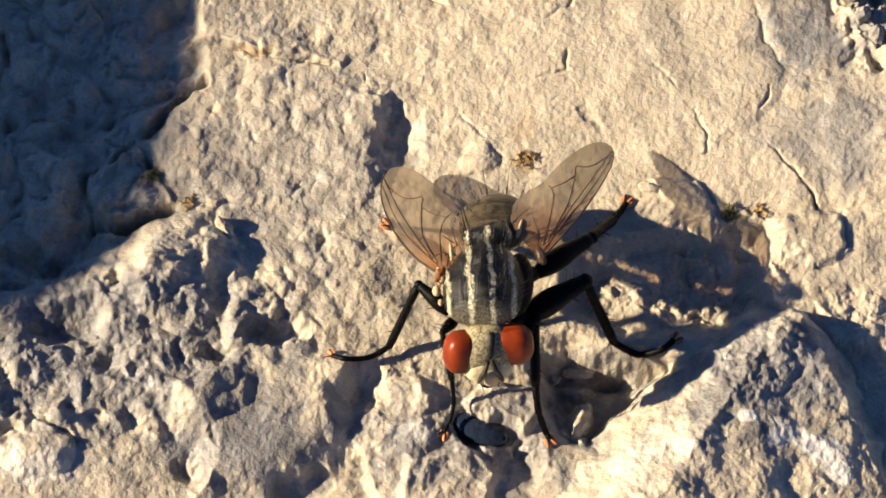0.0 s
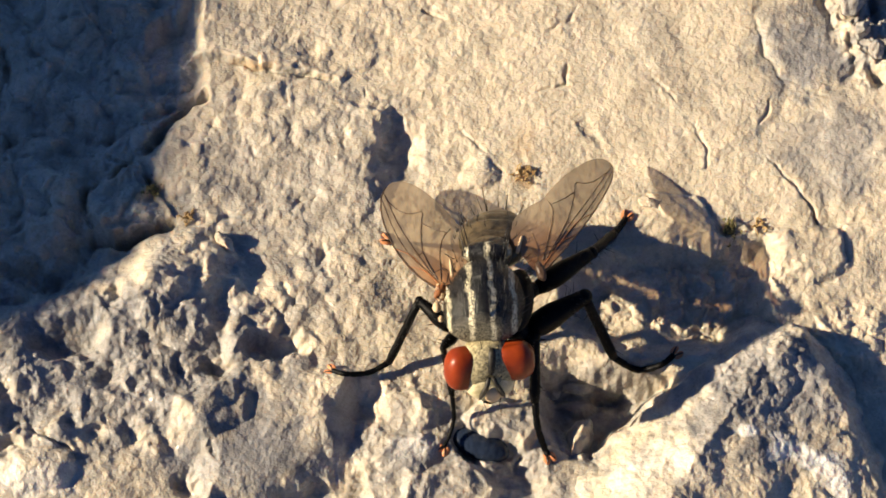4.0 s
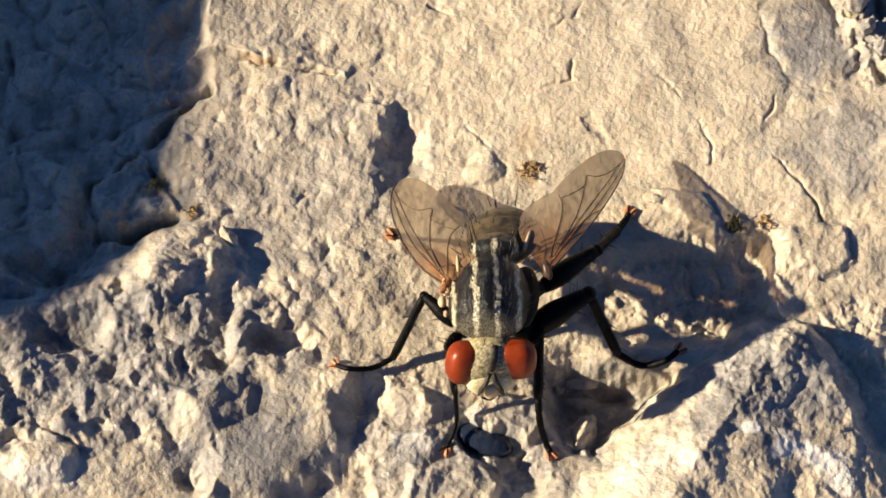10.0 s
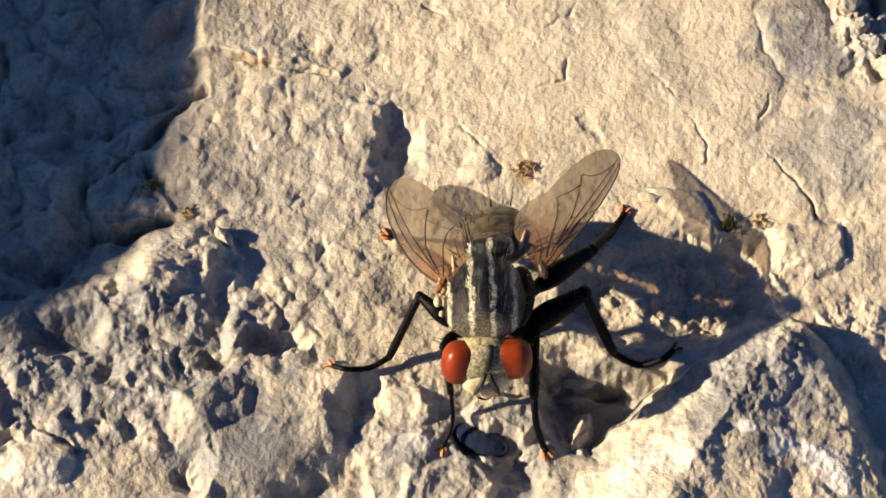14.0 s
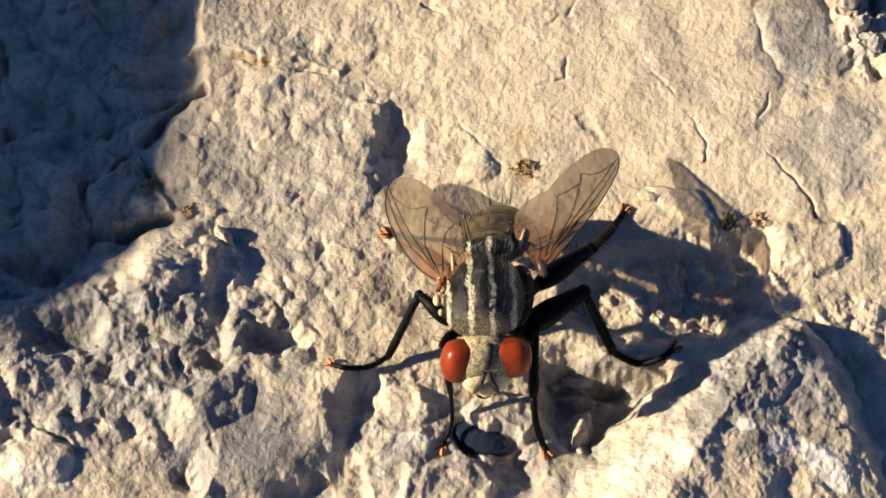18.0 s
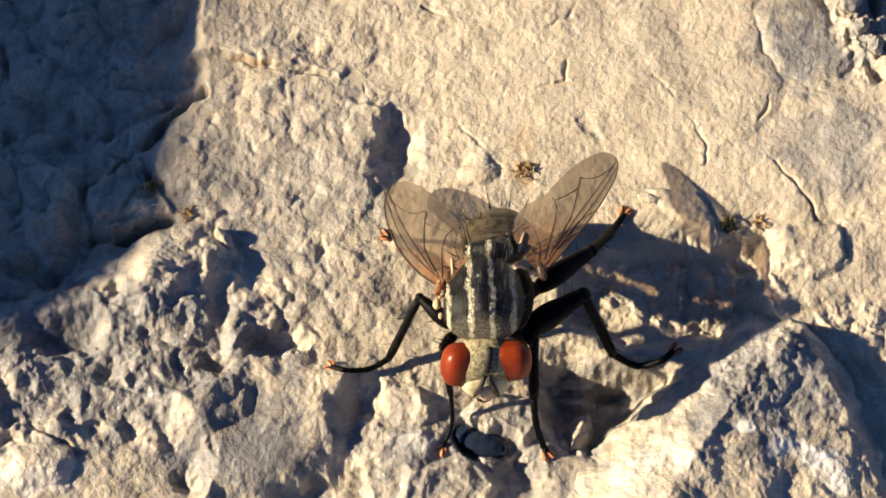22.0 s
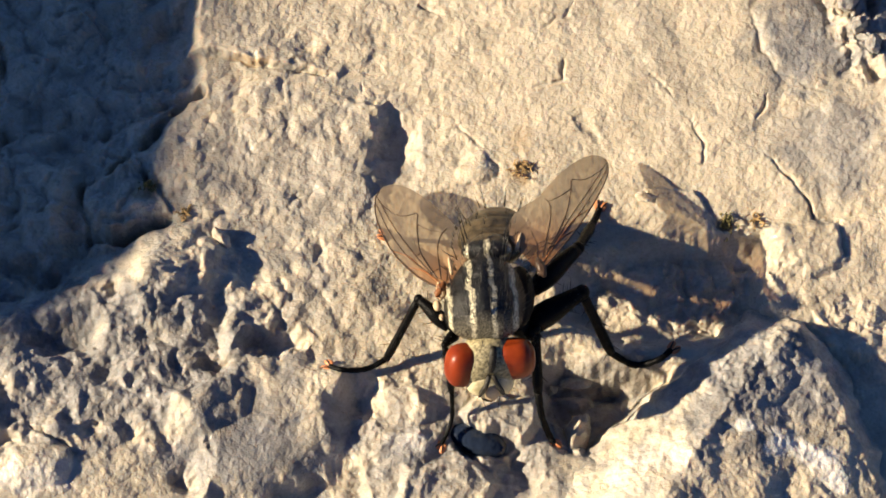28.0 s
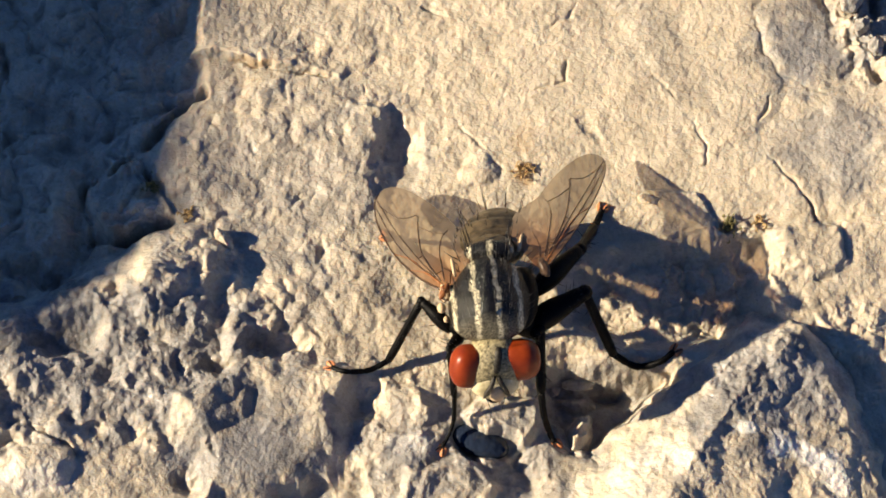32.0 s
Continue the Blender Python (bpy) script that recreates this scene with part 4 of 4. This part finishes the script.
for sx in (-1, 1):
    for k in range(9):
        z = 0.75 - 0.16 * k
        bristle(bm, skull(sx * (0.20 + 0.02 * k), -0.88 * math.sqrt(1 - (z / 1.18) ** 2), z), HEAD @ Vector((-sx * 0.5, -1, 0.25)), 0.11, 0.008, 0.05)
    bristle(bm, skull(sx * 0.33, -0.95, -0.85), HEAD @ Vector((-sx * 0.3, -0.8, -0.6)), 0.5, 0.018, 0)
    bristle(bm, skull(sx * 0.3, -0.3, 1.12), HEAD @ Vector((sx * 0.2, 0.2, 1)), 0.55, 0.016, 0)
    for k in range(22):
        bristle(bm, skull(sx * rng.uniform(0.3, 1.0), -0.55, -0.75 + rng.uniform(-0.2, 0.1)), HEAD @ Vector((sx * 0.3, -0.7, -0.8)), rng.uniform(0.15, 0.3), 0.009, 0)
for k in range(90):
    x, z = rng.uniform(-0.42, 0.42), rng.uniform(-0.1, 0.95)
    y = -0.93 * math.sqrt(max(0.05, 1 - (x / 1.24) ** 2 - (z / 1.16) ** 2))
    bristle(bm, skull(x, y, z), HEAD @ Vector((-x, -0.8, 0.5)), rng.uniform(0.08, 0.16), 0.008, 0)
tagged(part("bristles", bm, HAIR, head, "", NECK), kind="stuff")


# wings
def along_edge(line, u):
    """Height at u of a smooth line through (u, v) pairs."""
    for (a, va), (b, vb) in zip(line, line[1:]):
        if u <= b:
            t = max(0.0, (u - a) / (b - a))
            return va + (vb - va) * t
    return line[-1][1]


def smoothed(pts):
    return [(p.x, p.y) for p in bend([(u, v, 0) for u, v in pts], 60)]


# front and rear edge, in wing lengths: a rounded tip, a notch, and the broad lobe by the body
FRONT = smoothed(((0, 0), (0.25, -0.065), (0.5, -0.100), (0.7, -0.100), (0.85, -0.082), (0.93, -0.056), (0.98, -0.018), (1.0, 0.025)))
REAR = smoothed(((0, 0.03), (0.06, 0.13), (0.12, 0.22), (0.2, 0.31), (0.3, 0.362), (0.4, 0.362), (0.48, 0.315), (0.54, 0.266), (0.62, 0.253), (0.75, 0.222), (0.86, 0.178),
                 (0.93, 0.138), (0.98, 0.092), (1.0, 0.045)))


def outline(u):
    """Front and rear edge of the wing at u, in wing lengths."""
    return along_edge(FRONT, u), along_edge(REAR, u)


VEINS = (  # line, thickness
    (((0.0, 0.000), (0.25, -0.062), (0.5, -0.097), (0.7, -0.098), (0.85, -0.080), (0.95, -0.042), (0.99, 0.000)), 0.034),
    (((0.04, 0.020), (0.25, -0.016), (0.36, -0.082)), 0.026),
    (((0.10, 0.010), (0.3, -0.018), (0.43, -0.040), (0.54, -0.098)), 0.026),
    (((0.18, 0.004), (0.45, -0.046), (0.69, -0.060), (0.92, -0.050)), 0.022),
    (((0.18, 0.010), (0.42, -0.008), (0.7, -0.026), (0.96, -0.026)), 0.022),
    (((0.12, 0.020), (0.38, 0.018), (0.52, 0.046), (0.66, 0.092), (0.725, 0.120), (0.735, 0.085), (0.75, 0.045), (0.81, 0.002), (0.92, -0.030)), 0.024),
    (((0.10, 0.035), (0.24, 0.070), (0.38, 0.110), (0.48, 0.160), (0.53, 0.215)), 0.024),
    (((0.408, 0.022), (0.404, -0.008)), 0.020),
    (((0.645, 0.088), (0.57, 0.128), (0.51, 0.182)), 0.020),
    (((0.20, 0.060), (0.20, 0.008)), 0.020),
    (((0.05, 0.050), (0.16, 0.100), (0.26, 0.190)), 0.018),
)


def wing(hinge, tip, across, chord, bow, label, root, lobe):
    hinge, tip = rel(hinge), rel(tip)
    along = tip - hinge
    size = along.length
    along.normalize()
    w = Vector(across)
    w = (w - along * w.dot(along)).normalized()
    n = along.cross(w)
    if n.z < 0:
        n = -n
    w *= chord

    def place(u, v, lift=0.0):
        camber = 0.18 * math.sin(math.pi * min(1, max(0, v + 0.08) / 0.45)) * (0.4 + u) - 0.35 * u * u * 0.5 + bow * 4 * u * (1 - u) + 0.05 * math.sin(9 * v + 4 * u)
        return hinge + along * (u * size) + w * (v * size) + n * (camber + lift)
    bm = bmesh.new()
    nu, nv = 64, 16
    rows = []
    for i in range(nu + 1):
        u = 0.02 + 0.98 * i / nu
        f, r = outline(u)
        rows.append([bm.verts.new(place(u, f + (r - f) * j / nv)) for j in range(nv + 1)])
    for a, b in zip(rows, rows[1:]):
        for j in range(nv):
            bm.faces.new((a[j], a[j + 1], b[j + 1], b[j]))
    ob = part("wing", bm, WING, fly, label, hinge)
    for k, (line, thick) in enumerate(VEINS):
        bm = bmesh.new()
        pts = bend([place(u, v, 0.008) for u, v in line], 14 if len(line) > 2 else 5)
        tube(bm, pts, [0.82 * thick * (1.25 - 0.6 * i / len(pts)) for i in range(len(pts))], 6)
        part("vein", bm, VEIN if k > 2 else AMBER if k else VEIN, ob, "", hinge)
    r = random.Random(len(label) + int(chord * 100))
    for k in range(7):
        u, v, size = 0.02 + 0.028 * k, 0.02 + 0.05 * r.random() + 0.010 * k, r.uniform(0.12, 0.22)
        bm = bmesh.new()
        for q in ball(bm, (0, 0, 0), (size * 0.8, size * 1.7, size * 0.7), Euler((0, 0, r.uniform(-0.6, 0.6))).to_matrix(), 18, 12):
            q.co = q.co * (1 + 0.25 * noise.noise(q.co * 9 + Vector((k, 0, 0)))) + place(u, v, 0.05)
        part("root_plate", bm, root[k % len(root)], ob, "thickened plate at the wing root", hinge)
    # the narrow upright lobe behind the root
    bm = bmesh.new()
    way = (along + w * 0.25).normalized()
    base = hinge + along * lobe[0] + w * lobe[1] + n * 0.2
    tube(bm, bend([base - way * 0.6, base + n * 0.05, base + way * 0.4], 9), [0.06, 0.07, 0.07, 0.06, 0.06, 0.055, 0.05, 0.04, 0.015], 10)
    part("calypter", bm, PALE, ob, "pale lobe at the wing root", hinge)
    return ob


# root plate colours carry the light: dark on the shaded right, bright on the left
RIGHT_WING = wing((3.62, -2.85, 4.60), (6.62, 3.20, 1.85), Vector((-2.5, 0.75, -0.30)), 0.76, 0.15, "smoky transparent wing with brown veins", (VEIN,), (1.30, 1.70))
LEFT_WING = wing((0.00, -3.17, 4.20), (-1.90, 2.46, 0.80), Vector((2.78, 0.80, 0.12)), 1.02, -0.50, "smoky transparent wing with brown veins", (AMBER, AMBER, PALE), (0.95, 0.75))


# legs: thigh, shin, jointed foot with orange pads and claws
def leg(hip, knee, ankle, foot, thick, label):
    thick *= 1.18
    hip, knee, ankle = rel(hip), rel(knee), rel(ankle)
    foot = [rel(p, o) for p, o in foot]
    bm = bmesh.new()
    tube(bm, bend([hip, hip.lerp(knee, 0.5) + Vector((0, 0, 0.06)), knee], 9), [thick * k for k in (0.75, 1.05, 1.25, 1.3, 1.25, 1.1, 0.95, 0.85, 0.7)], 14)
    ball(bm, knee, (thick * 0.78,) * 3, None, 14, 10)
    ob = part("leg", bm, BLACK, fly, label, hip)
    bm = bmesh.new()
    root = hip.lerp(C + Vector((0, 0, -0.6)), 0.42)
    tube(bm, bend([root, root.lerp(hip, 0.6), hip], 6), [0.42, 0.46, 0.42, 0.36, 0.3, 0.24], 12)
    part("coxa", bm, BLACK, ob, "", hip)
    bm = bmesh.new()
    tube(bm, bend([knee, knee.lerp(ankle, 0.5), ankle], 8), [min(thick, 0.27) * k for k in (0.66, 0.68, 0.68, 0.68, 0.7, 0.72, 0.74, 0.6)], 12)
    part("shin", bm, BLACK, ob, "", hip)
    bm = bmesh.new()
    line = bend([ankle, *foot], 26)
    rad = [min(thick, 0.27) * (0.52 - 0.10 * k / 25) * (0.82 if k % 5 == 0 else 1.06 if k % 5 == 4 else 1.0) for k in range(26)]
    tube(bm, line, rad, 10)
    part("jointed_foot", bm, BLACK, ob, "", hip)
    end, way = line[-1], (line[-1] - line[-4]).normalized()
    side = way.cross(Vector((0, 0, 1))).normalized()
    for s in (-1, 1):
        bm = bmesh.new()
        turn = way.to_track_quat("Y", "Z").to_matrix()
        ball(bm, end + way * 0.12 + side * (0.13 * s) + Vector((0, 0, -0.02)), (0.12, 0.21, 0.06), turn, 14, 10)
        part("foot_pad", bm, PAD, ob, "orange adhesive pad", hip)
        bm = bmesh.new()
        tube(bm, bend([end + side * 0.06 * s, end + way * 0.2 + side * 0.14 * s + Vector((0, 0, 0.06)), end + way * 0.32 + side * 0.2 * s - Vector((0, 0, 0.04))], 6),
             [0.035, 0.034, 0.03, 0.024, 0.016, 0.005], 7)
        part("claw", bm, HAIR, ob, "", hip)
    bm = bmesh.new()
    for k in range(190):
        t = rng.random()
        if t < 0.5:
            p, d, r = hip.lerp(knee, rng.uniform(0.1, 0.95)), knee - hip, thick * 1.1
        else:
            p, d, r = knee.lerp(ankle, rng.uniform(0.05, 1)), ankle - knee, min(thick, 0.27) * 0.65
        a = rng.uniform(0, 6.28)
        u = d.cross(Vector((0.2, 0.3, 1))).normalized()
        v = d.normalized().cross(u)
        out = u * math.cos(a) + v * math.sin(a)
        long = rng.random() < 0.12
        bristle(bm, p + out * r * 0.85, out + d.normalized() * 0.7, rng.uniform(0.3, 0.5) if long else rng.uniform(0.12, 0.22), 0.017 if long else 0.008, 0)
    tagged(part("bristles", bm, HAIR, ob, "", hip), kind="stuff")
    return ob, hip, foot[-1]


LEGS = {
    "mid_left": leg((0.33, -4.10, 2.80), (-0.80, -3.05, 3.00), (-1.96, -4.57, 0.55), (((-2.70, -4.94, 0.30), 0.14), ((-3.53, -5.09, 0.40), 0.10), ((-4.05, -4.87, 0.40), 0.10)), 0.19,
                    "black middle leg with orange foot pads"),
    "front_left": leg((0.52, -4.39, 2.60), (0.03, -5.02, 3.00), (0.35, -6.36, 1.50), (((0.40, -6.96, 0.90), 0.6), ((0.25, -7.47, 0.40), 0.22), ((0.02, -7.92, 0.30), 0.10)), 0.145,
                      "black front leg reaching forward"),
    "front_right": leg((3.16, -4.61, 2.70), (3.38, -4.51, 3.00), (3.36, -6.47, 1.50), (((3.45, -7.21, 0.80), 0.6), ((3.69, -7.78, 0.30), 0.22), ((3.83, -8.06, 0.00), 0.10)), 0.23,
                       "black front leg reaching forward"),
    "mid_right": leg((3.00, -4.28, 2.70), (5.18, -3.04, 3.20), (6.35, -4.39, 0.55), (((7.26, -4.55, 0.00), 0.14), ((8.10, -4.50, 0.00), 0.10), ((8.63, -4.10, 0.00), 0.12)), 0.32,
                     "black middle leg with a thick hairy thigh"),
    "hind_right": leg((3.50, -2.61, 2.70), (5.55, -0.92, 2.20), (6.43, 0.46, 0.80), (((6.72, 0.96, 0.50), 0.14), ((6.88, 1.25, 0.50), 0.10)), 0.27,
                      "black hind leg stretched out behind the wing"),
    "hind_left": leg((0.34, -1.93, 2.60), (-0.87, -0.66, 1.90), (-1.48, 0.24, 0.80), (((-1.78, 0.46, 0.50), 0.12), ((-1.99, 0.55, 0.40), 0.10)), 0.15,
                     "black hind leg half hidden below the wing"),
}


# ---- what moves ----
def motions():
    """The fly shifts its weight five times; the feet stay where they stand unless they step."""
    # seconds, body aside/back/up, yaw, right and left wing's lift and spread, head's turn, steps of front left, front right and hind right foot
    states = (
        ((0.0, 1.15), (-0.085, 0.06, 0.06), 1.4, (-3.4, -0.4), (0.5, 0.3), 2.6, (0.05, 0.20), (0.10, 0.11), (0.05, 0)),
        ((1.45, 9.1), (-0.085, 0.03, 0.03), 1.8, (-3.8, -0.2), (1.2, 0.0), 3.3, (0.05, 0.20), (0.06, 0.06), (0.05, 0)),
        ((9.45, 18.75), (0.0, 0.0, 0.0), 0.0, (0.0, 0.0), (0.0, 0.0), 0.0, (0, 0), (0, 0), (0, 0)),
        ((18.95, 23.15), (-0.02, -0.04, -0.01), 0.2, (-0.8, -0.2), (-0.5, 0.0), 0.0, (0, 0.03), (0.02, 0.02), (0, 0)),
        ((23.45, 30.25), (0.02, -0.045, 0.0), 2.8, (-4.6, -1.0), (0.0, 1.8), 0.3, (0.05, 0.14), (0.36, 0.42), (-0.82, 0.2)),
        ((30.5, 32.0), (0.045, -0.02, 0.0), 4.5, (-5.0, -1.8), (0.4, 2.0), -1.5, (0.0, 0.07), (0.33, 0.50), (-0.82, 0.2)),
    )
    rows = {"fly": [], "right": [], "left": [], "head": [], **{k: [] for k in LEGS}}
    for times, shift, yaw, right, left, nod, fl, fr, hr in states:
        at = Matrix.Translation((FLY + Vector(shift)) * MM) @ Euler((0, 0, radians(yaw))).to_matrix().to_4x4()
        back = at.inverted()
        steps = {"front_left": fl, "front_right": fr, "hind_right": hr}
        for t in times:
            rows["fly"].append((t, at))
            for side, ob, (lift, spread), sign in (("right", RIGHT_WING, right, 1), ("left", LEFT_WING, left, -1)):
                turn = Euler((radians(lift), 0, radians(-sign * spread))).to_matrix().to_4x4()
                rows[side].append((t, Matrix.Translation(Vector(ob["at"]) * MM) @ turn))
            rows["head"].append((t, Matrix.Translation(NECK * MM) @ Matrix.Rotation(radians(nod), 4, Vector((0, -0.375, 0.927)))))
            for key, (ob, hip, foot) in LEGS.items():
                dx, dy = steps.get(key, (0, 0))
                stands = FLY + foot
                rise = ground(stands.x + dx, stands.y + dy) - ground(stands.x, stands.y)
                aim = back @ ((stands + Vector((dx, dy, rise))) * MM) - hip * MM
                turn = (foot - hip).rotation_difference(aim).to_matrix().to_4x4()
                slide = aim - turn.to_3x3() @ ((foot - hip) * MM)
                rows[key].append((t, Matrix.Translation(hip * MM + slide) @ turn))
    walk(fly, rows["fly"])
    # the unseen block slides, so the edge of the shade creeps over the slab
    walk(shade_block, [(0, pose(-0.0008, 0, 0)), (16, pose(-0.0004, 0, 0)), (32, pose(0, 0, 0))])
    walk(RIGHT_WING, rows["right"])
    walk(LEFT_WING, rows["left"])
    walk(head, rows["head"])
    for key, (ob, _, _) in LEGS.items():
        walk(ob, rows[key])


motions()
